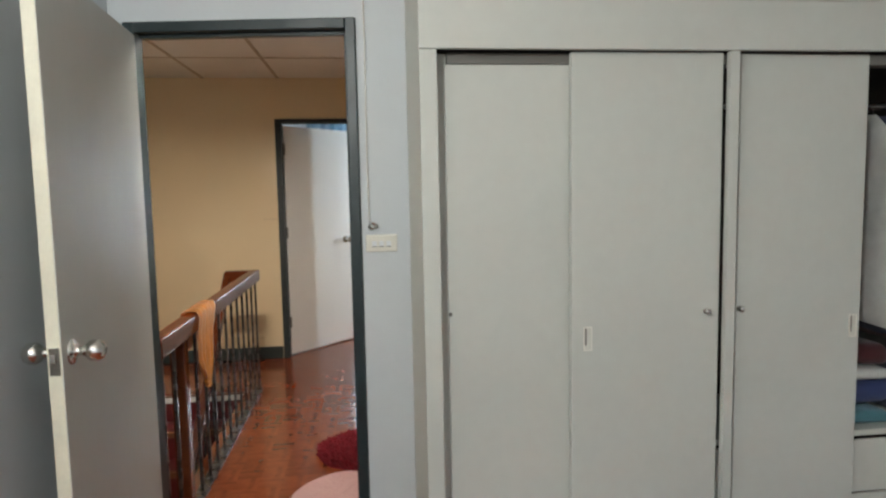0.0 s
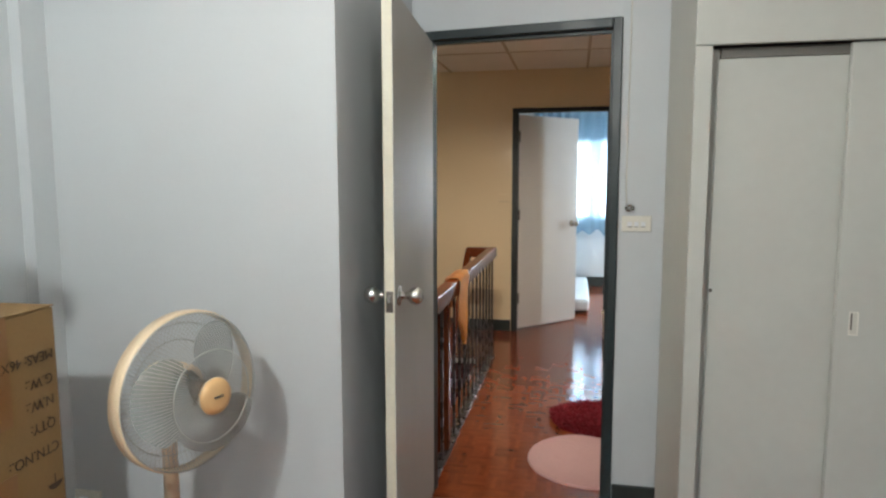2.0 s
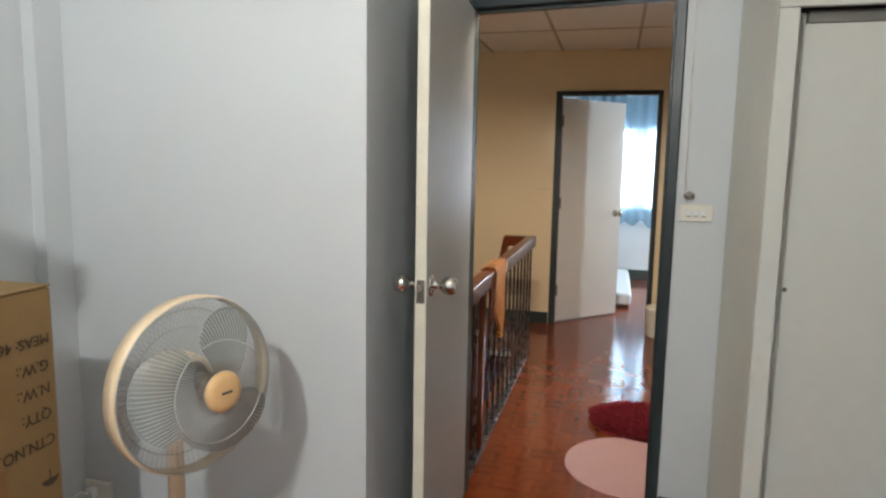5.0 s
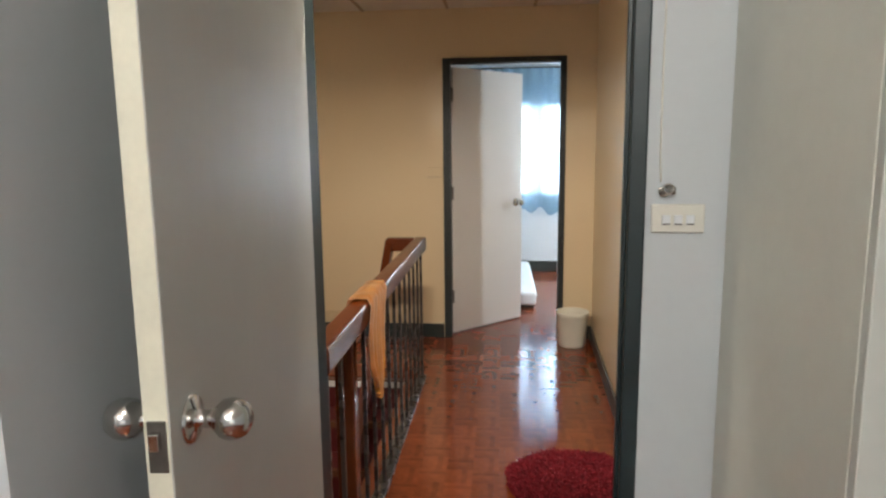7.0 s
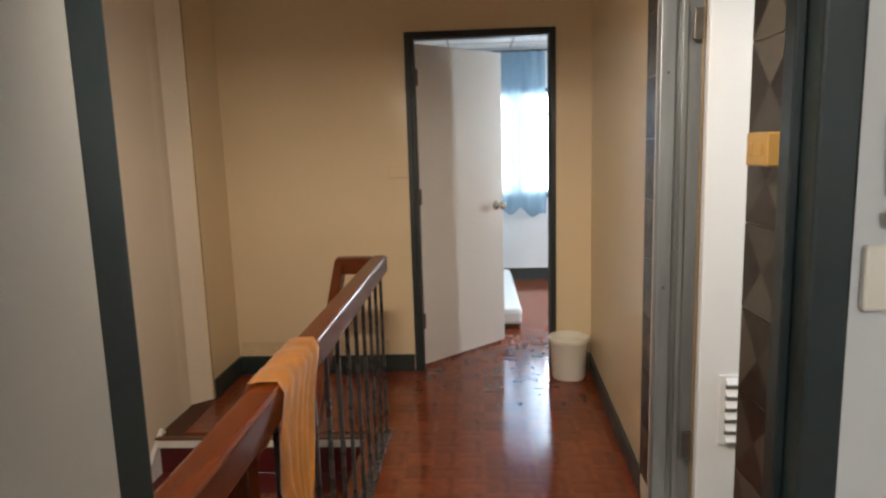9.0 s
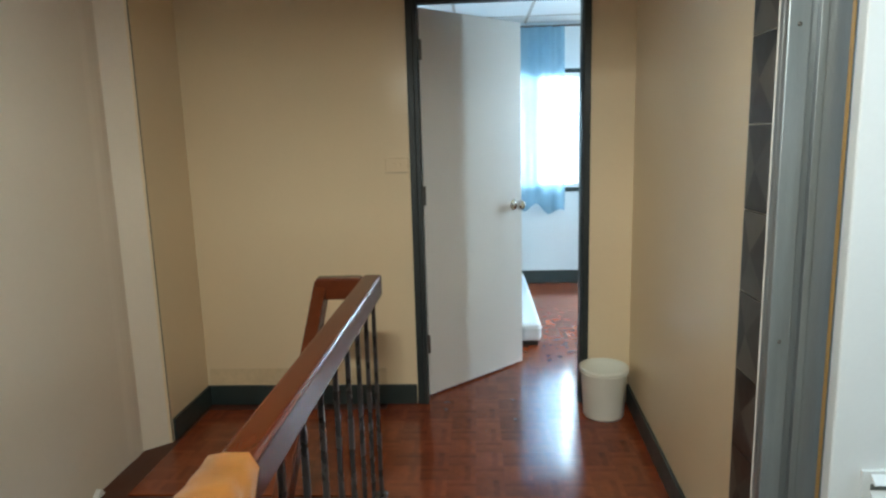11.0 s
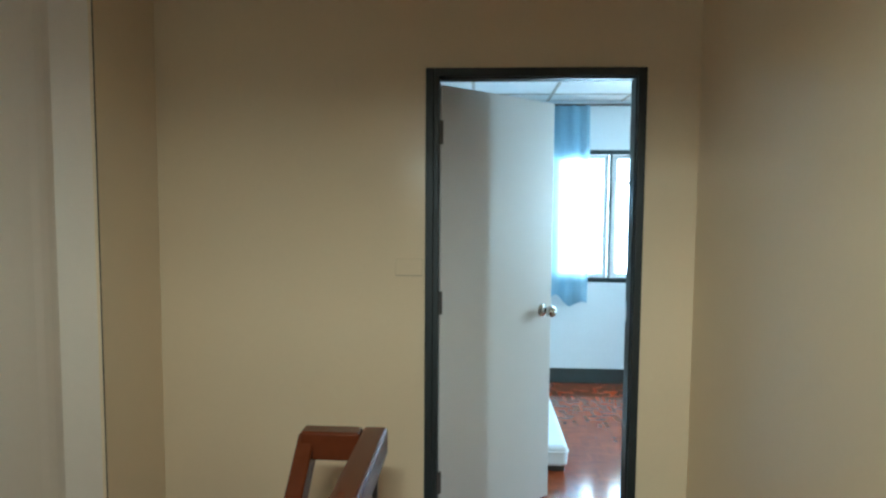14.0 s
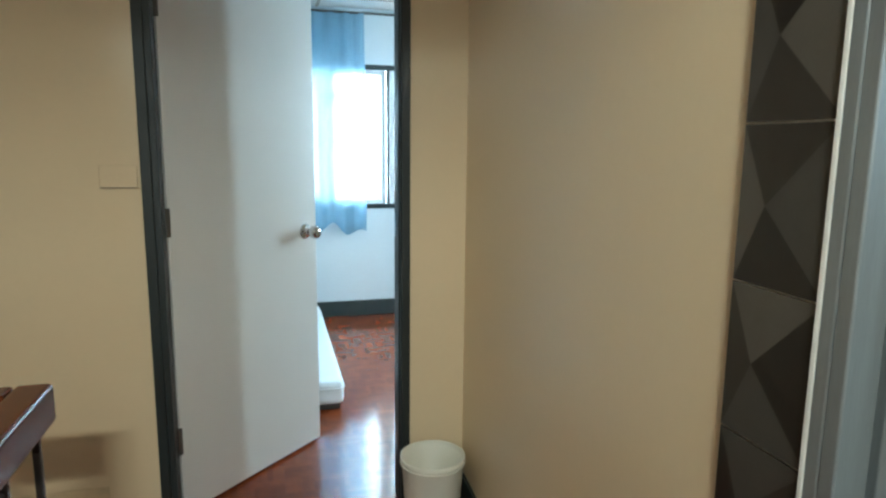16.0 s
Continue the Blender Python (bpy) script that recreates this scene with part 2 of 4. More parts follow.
def tube(bm, pts, r, n=6, closed=False, index=0):
    """A round bar along points."""
    pts = [Vector(p) for p in pts]
    k, rings = len(pts), []
    up = None
    for i, p in enumerate(pts):
        a = pts[(i - 1) % k] if closed or i else p
        b = pts[(i + 1) % k] if closed or i < k - 1 else p
        d = (b - a).normalized()
        if up is None:
            up = d.orthogonal().normalized()
        up = (up - d * up.dot(d)).normalized()
        side = d.cross(up)
        rings.append([bm.verts.new(p + r * (math.cos(2 * math.pi * j / n) * up + math.sin(2 * math.pi * j / n) * side)) for j in range(n)])
    for i in range(k if closed else k - 1):
        a, b = rings[i], rings[(i + 1) % k]
        for j in range(n):
            f = bm.faces.new((a[j], a[(j + 1) % n], b[(j + 1) % n], b[j]))
            f.smooth, f.material_index = True, index
    if not closed:
        bm.faces.new(rings[0][::-1]), bm.faces.new(rings[-1])


def plate(bm, outline, depth, m, index=0):
    """A flat outline in x and y, given a thickness along z, then moved by m."""
    vs = [bm.verts.new((x, y, 0)) for x, y in outline]
    f = bm.faces.new(vs)
    f.material_index = index
    top = bmesh.ops.extrude_face_region(bm, geom=[f])
    tv = [g for g in top["geom"] if isinstance(g, bmesh.types.BMVert)]
    for v in tv:
        v.co.z += depth
    bmesh.ops.transform(bm, matrix=m, verts=vs + tv)
    for v in vs + tv:
        for f in v.link_faces:
            f.material_index = index


def link(name, bm, mats):
    bmesh.ops.recalc_face_normals(bm, faces=bm.faces)
    me = bpy.data.meshes.new(name)
    bm.to_mesh(me)
    bm.free()
    for m in mats if isinstance(mats, (list, tuple)) else [mats]:
        me.materials.append(m)
    return new(name, me)


def part(name, bm, mats, parent, label=""):
    """One mesh under a thing or under a part; its numbers are the world's."""
    ob = link(name, bm, mats)
    ob.parent = parent
    ob.matrix_parent_inverse = parent_world(parent).inverted()
    return tagged(ob, label)


def parent_world(ob):
    if ob.parent:
        return parent_world(ob.parent) @ ob.matrix_parent_inverse @ ob.matrix_basis
    return ob.matrix_basis.copy()


def thing(name, base, label, category, group="", kind=""):
    ob = new(name)
    ob.empty_display_size = 0.1
    ob.matrix_basis = Matrix.Translation(base)
    return tagged(ob, label, category, group, kind)


def bx(name, dims, mats, parent, bevel=0.003, label="", seg=2):
    bm = bmesh.new()
    box(bm, *dims, bevel=bevel, seg=seg)
    return part(name, bm, mats, parent, label)


def structure(name, boxes, mats, label, category="wall", faces=None, bevel=0.0):
    """A piece of the setting; faces gives the material's number by the way a face looks."""
    bm = bmesh.new()
    for b in boxes:
        box(bm, *b, bevel=bevel)
    bm.normal_update()
    for f in bm.faces:
        for way, i in (faces or {}).items():
            if f.normal.dot(Vector(way)) > 0.9:
                f.material_index = i
    return tagged(link(name, bm, mats), label, category, kind="structure")


X, Y, Z = (1, 0, 0), (0, 1, 0), (0, 0, 1)
NX, NY, NZ = (-1, 0, 0), (0, -1, 0), (0, 0, -1)
CEIL, CEIL2 = 2.425, 2.38

# ---- walls, floors, ceilings ----
structure("wall_party", [(-1.95, -1.745, -2.35, 1.70, 0, 2.6), (-1.95, -1.702, 1.70, 1.80, 0, 2.6)], M_GREY, "pale blue-grey painted party wall with a narrow pier")
# the opening is added, unseen, for the fill lamp of the bedroom
structure("wall_back", [(-1.95, 0.2, -2.35, -2.2, 0, 2.6), (1.8, 2.55, -2.35, -2.2, 0, 2.6), (0.2, 1.8, -2.35, -2.2, 0, 0.82), (0.2, 1.8, -2.35, -2.2, 2.1, 2.6)],
          M_GREY, "unseen blue-grey painted wall with an opening added for fill light")
structure("wall_side", [(2.4, 2.55, -2.2, 2.75, 0, 2.6)], M_GREY, "blue-grey painted side wall")
structure("wall_stair_end", [(-1.81, -0.704, 1.80, 1.90, 0, 2.6), (-0.804, -0.704, 1.90, 2.733, 0, 2.6)], [M_GREY, M_PALE],
          "blue-grey painted wall boxed out round the stairs", faces={Y: 1, NX: 1})
structure("wall_bedroom", [(0.175, 2.4, 2.63, 2.676, 0, 2.6)], [M_GREY, M_CREAM], "painted partition wall, grey on the bedroom side", faces={Y: 1})
# the doorway stands a little askew: its own axes start at the free jamb, local x runs along the wall
DOORWAY = pose(0.173, 2.612, 0, 0, 0, -7.0)
bm = bmesh.new()
box(bm, -0.99, -0.833, 0.018, 0.064, 0, 2.6, m=DOORWAY)
box(bm, -0.833, 0.002, 0.018, 0.064, 2.074, 2.6, m=DOORWAY)
bm.normal_update()
for f in bm.faces:
    f.material_index = 1 if f.normal.y > 0.9 else 0
tagged(link("wall_doorway", bm, [M_GREY, M_CREAM]), "painted wall round the near doorway, grey towards the bedroom", "wall", kind="structure")
# third box: unseen block added to shadow the hinge side of the far door
structure("wall_far", [(-1.95, -0.577, 5.955, 6.055, 0, 2.6), (0.317, 2.55, 5.955, 6.055, 0, 2.6), (0.41, 2.45, 6.055, 6.52, 0, 2.6), (-0.577, 0.317, 5.955, 6.055, 2.082, 2.6)],
          [M_CREAM, M_WHITE], "cream painted partition wall at the end of the landing, unseen shadow block added behind", faces={Y: 1})
bm = bmesh.new()
outline = [(0.530, 5.955), (0.466, 4.418), (0.60, 4.418), (0.60, 5.955)]
lo, hi = ([bm.verts.new((x, y, z)) for x, y in outline] for z in (0, 2.6))
bm.faces.new(lo[::-1]), bm.faces.new(hi)
for i in range(4):
    bm.faces.new((lo[i], lo[(i + 1) % 4], hi[(i + 1) % 4], hi[i])).material_index = 1 if i == 2 else 0
bmesh.ops.recalc_face_normals(bm, faces=bm.faces)
tagged(link("wall_landing", bm, [M_CREAM, M_PVC]), "cream painted landing wall", "wall", kind="structure")
structure("wall_bathroom", [(0.50, 0.60, 2.676, 3.645, -0.05, 2.6), (0.453, 0.60, 4.258, 4.417, 0, 2.6), (0.50, 0.60, 3.645, 4.258, 2.06, 2.6)],
          [M_GROUT], "bathroom wall behind dark patterned tiles")
structure("wall_bath_side", [(2.0, 2.1, 2.676, 5.955, -0.1, 2.6), (0.60, 2.0, 4.92, 5.02, -0.1, 2.6)], M_PVC, "white tiled bathroom side walls")

# stair-side party wall with its splayed pier
bm = bmesh.new()
outline = [(-1.95, 1.90), (-1.815, 1.90), (-1.815, 5.31), (-1.811, 5.345), (-1.811, 5.385), (-1.815, 5.42), (-1.815, 5.43), (-1.727, 5.512), (-1.715, 5.516), (-1.715, 5.955), (-1.95, 5.955)]
lo = [bm.verts.new((x, y, -2.8)) for x, y in outline]
hi = [bm.verts.new((x, y, 2.6)) for x, y in outline]
bm.faces.new(lo[::-1]), bm.faces.new(hi)
for i in range(len(outline)):
    j = (i + 1) % len(outline)
    f = bm.faces.new((lo[i], lo[j], hi[j], hi[i]))
    f.material_index = 0 if i < 7 else 1
tagged(link("wall_stairs", bm, [M_PALE, M_CREAM]), "pale plastered stair wall with a splayed pier", "wall", kind="structure")

structure("wall_window", [(-2.35, -0.25, 8.75, 8.90, 0, 2.6), (1.27, 2.55, 8.75, 8.90, 0, 2.6), (-0.25, 1.27, 8.75, 8.90, 0, 0.866), (-0.25, 1.27, 8.75, 8.90, 1.974, 2.6)],
          M_WHITE, "white painted wall with a window opening")
# the narrow slit is added for the lamp that lights the far door
structure("wall_far_side", [(2.45, 2.6, 6.055, 7.26, 0, 2.6), (2.45, 2.6, 7.38, 8.75, 0, 2.6), (2.45, 2.6, 7.26, 7.38, 0, 0.9), (2.45, 2.6, 7.26, 7.38, 2.05, 2.6),
          (-2.35, -2.2, 6.055, 8.75, 0, 2.6), (-2.35, -1.95, 5.955, 6.055, 0, 2.6)], M_WHITE, "white painted far bedroom side walls, one with a slit added for a lamp")

structure("ceiling_bedroom", [(-1.81, 2.4, -2.2, 1.80, 2.45, 2.55), (-0.704, 2.4, 1.80, 2.63, 2.45, 2.55)], M_CEIL, "white bedroom ceiling", "ceiling")


def board_ceiling(name, x0, x1, y0, y1, z, xs, ys, label):
    """Boards between exposed bars, in one mesh."""
    bm = bmesh.new()
    gx, gy = [x0] + [v for v in sorted(xs) if x0 < v < x1] + [x1], [y0] + [v for v in ys if y0 < v < y1] + [y1]
    box(bm, x0, x1, y0, y1, z + 0.02, z + 0.12)
    for a, b in zip(gx, gx[1:]):
        for c, d in zip(gy, gy[1:]):
            box(bm, a + 0.006, b - 0.006, c + 0.006, d - 0.006, z, z + 0.019)
    for v in gx[1:-1]:
        box(bm, v - 0.011, v + 0.011, y0, y1, z - 0.004, z + 0.016, index=1)
    for v in gy[1:-1]:
        for a, b in zip(gx, gx[1:]):
            box(bm, a + 0.011, b - 0.011, v - 0.011, v + 0.011, z - 0.0035, z + 0.016, index=1)
    return tagged(link(name, bm, [M_CEIL, M_BAR]), label, "ceiling", kind="structure")


board_ceiling("ceiling_landing", -1.815, 0.56, 2.676, 5.955, CEIL, [-1.15, -0.535, 0.085], [3.89, 5.11], "pale ceiling boards between tan bars")
board_ceiling("ceiling_stairs", -1.815, -0.804, 1.90, 2.676, CEIL, [-1.15], [], "pale ceiling boards over the stairs")
board_ceiling("ceiling_far", -2.2, 2.45, 6.055, 8.75, CEIL2, [-0.4, 0.21, 0.82, 1.43, -1.01], [7.2, 8.42], "white ceiling boards between grey bars")
structure("ceiling_bathroom", [(0.60, 2.0, 2.676, 4.92, 2.4, 2.5)], M_PVC, "white bathroom ceiling", "ceiling")

structure("floor_bedroom", [(-1.81, 2.4, -2.2, 1.80, -0.12, 0), (-0.704, 2.4, 1.80, 2.68, -0.12, 0)], M_PARQUET, "red-brown parquet bedroom floor", "floor")
floor = structure("floor", [(-0.74, 0.56, 2.68, 5.00, -0.12, -0.006), (-1.815, 0.56, 5.00, 5.955, -0.12, -0.006), (-0.577, 0.317, 5.955, 6.055, -0.12, -0.006)],
                  M_GROOVE, "polished red-brown mosaic parquet floor", "floor")
floor_far = structure("floor_far", [(-2.2, 2.45, 6.055, 8.75, -0.12, -0.006)], M_GROOVE, "polished red-brown parquet floor of the far bedroom", "floor")
structure("floor_bathroom", [(0.60, 2.0, 2.676, 4.92, -0.16, -0.056)], M_GROUT, "bathroom floor of black tiles", "floor")
structure("floor_below", [(-1.95, 0.5, 1.8, 5.955, -2.9, -2.8)], M_STAIR, "dark red floor at the foot of the stairs", "floor")
structure("wall_stairwell_side", [(-0.74, -0.68, 2.676, 4.99, -2.8, -0.12), (-1.815, -0.74, 1.84, 1.90, -2.8, 0), (-0.80, -0.74, 1.90, 2.676, -2.8, 0)], M_PALE, "pale plastered stairwell wall below the landing")


def skirting(name, dims, label="dark green painted skirting board"):
    bm = bmesh.new()
    box(bm, *dims, bevel=0.003)
    return tagged(link(name, bm, M_SKIRT), label, "baseboard", kind="structure")


skirting("baseboard", (-1.700, -0.58, 5.940, 5.953, 0, 0.108))
skirting("baseboard", (0.32, 0.512, 5.940, 5.953, 0, 0.108))
bm = bmesh.new()
box(bm, -0.014, -0.001, 0.0, 1.522, 0, 0.105, bevel=0.003, m=pose(0.466, 4.419, 0, 0, 0, math.degrees(math.atan2(-0.064, 1.537))))
tagged(link("baseboard", bm, M_SKIRT), "dark green painted skirting board", "baseboard", kind="structure")
skirting("baseboard", (-1.713, -1.700, 5.53, 5.953, 0, 0.108))
skirting("baseboard", (0.178, 0.36, 2.616, 2.628, 0, 0.162))
skirting("baseboard", (-2.2, 2.45, 8.735, 8.748, 0, 0.125), "dark blue-green painted skirting board")

# ---- doors ----
def door_frame(name, x0, x1, y0, y1, top, w, label, paint):
    f = thing(name, (x0, y0, 0), label, "door frame", kind="structure")
    bx("jamb", (x0, x0 + w, y0, y1, 0, top), paint, f, 0.004)
    bx("jamb", (x1 - w, x1, y0, y1, 0, top), paint, f, 0.004)
    bx("head", (x0 + w, x1 - w, y0, y1, top - w, top), paint, f, 0.004)
    return f


def knob_set(parent, m):
    """A round knob on each side, its roses, neck and latch plate; local z runs through the leaf, the edge lies towards local x."""
    ball = [(0.0, 0.098), (0.012, 0.097), (0.021, 0.092), (0.027, 0.082), (0.0285, 0.071), (0.026, 0.06), (0.018, 0.051), (0.0125, 0.045),
            (0.0125, 0.028), (0.018, 0.024), (0.031, 0.022), (0.034, 0.019), (0.034, 0.0175)]
    for turn in (0, 180):
        bm = bmesh.new()
        lathe(bm, ball, m @ pose(0, 0, 0, turn))
        k = part("door_knob", bm, M_CHROME, parent, "polished chrome door knob")
        bm = bmesh.new()
        lathe(bm, [(0.0, 0.0985), (0.005, 0.0985), (0.006, 0.097)], m @ pose(0, 0, 0, turn), n=12)
        part("keyhole", bm, M_STEEL, k)


near_frame = thing("door_frame", (-0.22, 2.68, 0), "dark teal painted wooden door frame, chipped", "door frame", kind="structure")
for name, dims in (("jamb", (-0.037, 0, 0, 0.072, 0, 2.072)), ("jamb", (-0.831, -0.790, 0, 0.066, 0, 2.072)), ("head", (-0.790, -0.037, 0, 0.072, 2.034, 2.072)),
                   ("door_stop", (-0.047, -0.037, 0.040, 0.072, 0, 2.034)), ("door_stop", (-0.790, -0.047, 0.040, 0.072, 2.022, 2.034))):
    bm = bmesh.new()
    box(bm, *dims, bevel=0.004 if name != "door_stop" else 0.002, m=DOORWAY)
    part(name, bm, M_TEAL, near_frame)
far_frame = door_frame("door_frame", -0.575, 0.315, 5.935, 6.07, 2.08, 0.034, "dark grey-green painted wooden door frame", M_FRAME)
for dims in ((0.275, 0.281, 5.955, 6.02, 0, 2.046), (-0.541, -0.520, 5.935, 6.02, 0, 2.046), (-0.520, 0.275, 5.955, 6.02, 2.040, 2.046)):
    bx("door_stop", dims, M_FRAME, far_frame, 0.002)
bx("strike_plate", (0.2785, 0.2815, 6.03, 6.055, 1.03, 1.12), M_CHROME, far_frame, 0.001)

leaf_m = pose(-0.551, 1.881, 0, 0, 0, math.degrees(math.atan2(0.057, 0.827)))
door = thing("door_1", (-0.63, 2.70, 0.012), "glossy warm grey painted flush door standing open", "door", kind="structure")
bm = bmesh.new()
box(bm, -0.034, 0, 0, 0.828, 0.012, 2.024, bevel=0.002, m=leaf_m)
bm.normal_update()
for f in bm.faces:
    if f.normal.y < -0.9 or f.normal.z > 0.9:
        f.material_index = 1
leaf = part("leaf", bm, [M_LEAF, M_EDGE], door)
knob_set(door, leaf_m @ pose(-0.017, 0.063, 1.066, 0, 90, 0))
for name, dims, paint in (("latch_plate", (-0.029, -0.005, -0.0025, 0.001, 1.022, 1.090), M_STEEL), ("latch_bolt", (-0.023, -0.011, -0.013, -0.001, 1.055, 1.077), M_CHROME)):
    bm = bmesh.new()
    box(bm, *dims, bevel=0.001, m=leaf_m)
    part(name, bm, paint, door)
hinge2, free2 = Vector((-0.515, 6.035)), Vector((0.021, 6.57))
ang = math.degrees(math.atan2(free2.y - hinge2.y, free2.x - hinge2.x))
width2 = (free2 - hinge2).length
door2 = thing("door_2", (hinge2.x, hinge2.y, 0.012), "white painted flush door standing half open", "door", kind="structure")
dm = pose(hinge2.x, hinge2.y, 0, 0, 0, ang)
bm = bmesh.new()
box(bm, 0, width2, 0, 0.034, 0.012, 2.03, bevel=0.002, m=dm)
part("leaf", bm, [M_LEAF2], door2)
knob_set(door2, dm @ pose(width2 - 0.070, 0.017, 0.995, 90, 0, 0))
for z in (0.25, 1.05, 1.78):
    bm = bmesh.new()
    box(bm, -0.012, 0.006, -0.006, 0.03, z, z + 0.1, bevel=0.002, m=dm)
    part("hinge", bm, M_STEEL, door2)

# ---- bathroom doorway ----
bf = thing("door_frame", (0.55, 3.95, 0), "grey aluminium bathroom door frame with a white raised sill", "door frame", kind="structure")
bm = bmesh.new()
box(bm, 0.440, 0.60, 4.235, 4.256, 0, 2.06, bevel=0.003)
box(bm, 0.440, 0.490, 4.213, 4.235, 0, 2.04, bevel=0.003)
box(bm, 0.512, 0.530, 4.219, 4.235, 0, 2.04, bevel=0.002)
part("jamb", bm, M_ALU, bf)
bx("jamb", (0.515, 0.60, 3.648, 3.662, 0, 2.06), M_ALU, bf, 0.003)
bx("head", (0.482, 0.60, 3.67, 4.235, 2.03, 2.058), M_ALU, bf, 0.003)
bx("sill", (0.452, 0.60, 3.672, 4.211, -0.05, 0.062), M_STRIP, bf, 0.006, "white painted raised sill")
bx("sealant_line", (0.440, 0.448, 4.2565, 4.2635, 0, 2.06), M_STRIP, bf, 0.001)
bx("edge_strip", (0.571, 0.574, 4.197, 4.209, 0.07, 2.03), M_YELLOWED, bf, 0.001, "yellowed plastic edge strip")
for z in (0.28, 1.72):
    bx("hinge", (0.540, 0.572, 4.198, 4.2125, z, z + 0.1), M_STEEL, bf, 0.003)
for z in (0.9, 1.62):
    bm = bmesh.new()
    lathe(bm, [(0, 0.003), (0.004, 0.002), (0.005, 0)], pose(0.465, 4.2125, z, 90), n=10)
    part("screw", bm, M_STEEL, bf)

bd = thing("bathroom_door", (0.61, 4.2, 0.09), "white plastic bathroom door standing open", "door", kind="structure")
bx("leaf", (0.576, 1.19, 4.160, 4.195, 0.095, 2.02), M_PVC, bd, 0.004)
vent = bx("vent", (0.645, 0.945, 4.151, 4.159, 0.355, 0.605), M_PVC, bd, 0.003, "white louvred vent")
for i in range(6):
    bm = bmesh.new()
    box(bm, -0.13, 0.13, -0.014, 0.014, -0.003, 0.003, m=pose(0.795, 4.143, 0.38 + i * 0.041, 40))
    part("slat", bm, M_PVC, vent)
for i in range(5):
    bx("slot", (0.665, 0.925, 4.1485, 4.1505, 0.393 + i * 0.041, 0.408 + i * 0.041), M_ALU, vent, 0)

# ---- window of the far bedroom ----
w = thing("window_1", (0.5, 8.8, 0.87), "dark wooden casement window, glass bright with daylight", "window", kind="structure")
wx = [-0.25, 0.255, 0.745, 1.27]
for dims in ((-0.25, 1.27, 8.745, 8.83, 0.866, 0.902), (-0.25, 1.27, 8.745, 8.83, 1.938, 1.974), (-0.25, -0.215, 8.745, 8.83, 0.902, 1.938), (1.235, 1.27, 8.745, 8.83, 0.902, 1.938),
             (0.736, 0.754, 8.745, 8.83, 0.902, 1.938), (0.246, 0.264, 8.745, 8.83, 0.902, 1.938)):
    bx("window_frame", dims, M_TEAL, w, 0.003)
for a, b in zip(wx, wx[1:]):
    a, b = a + (0.017 if a > 0 else 0.036), b - (0.017 if b < 1 else 0.036)
    for k, dims in enumerate(((a, a + 0.035, 0.904, 1.936), (b - 0.035, b, 0.904, 1.936), (a + 0.035, b - 0.035, 0.904, 0.940), (a + 0.035, b - 0.035, 1.90, 1.936))):
        bx("casement", (dims[0], dims[1], 8.775, 8.805, dims[2], dims[3]), M_PVC, w, 0.003)
    bm = bmesh.new()
    box(bm, a + 0.034, b - 0.034, 8.788, 8.792, 0.939, 1.901)
    g = part("pane", bm, M_GLASS, w)
    g.visible_shadow = False
    for z in (1.25, 1.56):
        bx("stay", (b - 0.075, b - 0.03, 8.764, 8.774, z, z + 0.008), M_STEEL, w, 0.001)
    # scalloped outer grille at the top of each light
    bm = bmesh.new()
    for sx, s in ((a + 0.03, 1), (b - 0.03, -1)):
        tube(bm, [(sx + s * 0.13 * (1 - math.cos(q)), 8.86, 1.90 - 0.20 * math.sin(q)) for q in (0.0, 0.3, 0.6, 0.9, 1.2, 1.57)], 0.022, 8)
        tube(bm, [(sx + s * 0.018, 8.86, 0.9), (sx + s * 0.018, 8.86, 1.92)], 0.022, 8)
    part("grille", bm, M_PINKISH, w, "pale painted outer grille")

bm = bmesh.new()
box(bm, -3.5, 4.5, 10.4, 10.45, -1.0, 4.5)
tagged(link("backdrop", bm, M_GLOW), "bright hazy daylight outside the window", "backdrop", kind="structure")


def curtain(x0, x1, y, z0, z1, folds, seed, tilt=0.0):
    """A hanging sheer drape with uneven folds and a wavy hem."""
    rng = random.Random(seed)
    ph, am = rng.random() * 6, 0.032
    n, k = 90, 26
    bm = bmesh.new()
    grid = []
    for i in range(k + 1):
        v = i / k
        row = []
        for j in range(n + 1):
            u = j / n
            hem = (0.035 * math.sin(u * 9 + ph) + 0.035 * math.sin(u * 31 + 2 * ph)) * (1 - v) ** 4
            x = x0 + u * (x1 - x0) + 0.010 * math.sin(v * 5 + u * 11 + ph) + tilt * (1 - v) * (1 - u)
            yy = y + am * (0.6 + 0.4 * math.sin(u * 5 + ph)) * math.sin(2 * math.pi * folds * u + 0.7 * math.sin(v * 3 + ph))
            row.append(bm.verts.new((x, yy, z0 + hem + v * (z1 - z0 - hem))))
        grid.append(row)
    for a, b in zip(grid, grid[1:]):
        for j in range(n):
            bm.faces.new((a[j], a[j + 1], b[j + 1], b[j])).smooth = True
    return bm


cu = thing("curtain", (0.2, 8.69, 0.72), "sheer light blue curtain drawn over half the window", "curtain")
part("drape", curtain(-0.55, 0.56, 8.68, 0.70, 2.33, 9, 3), M_CURTAIN, cu)
bm = bmesh.new()
tube(bm, [(-0.6, 8.68, 2.335), (1.55, 8.68, 2.335)], 0.009, 8)
part("curtain_rod", bm, M_STEEL, cu)
cu2 = thing("curtain", (1.25, 8.69, 0.72), "sheer light blue curtain gathered at the window's side", "curtain")
part("drape", curtain(1.02, 1.5, 8.68, 0.70, 2.33, 8, 5), M_CURTAIN, cu2)

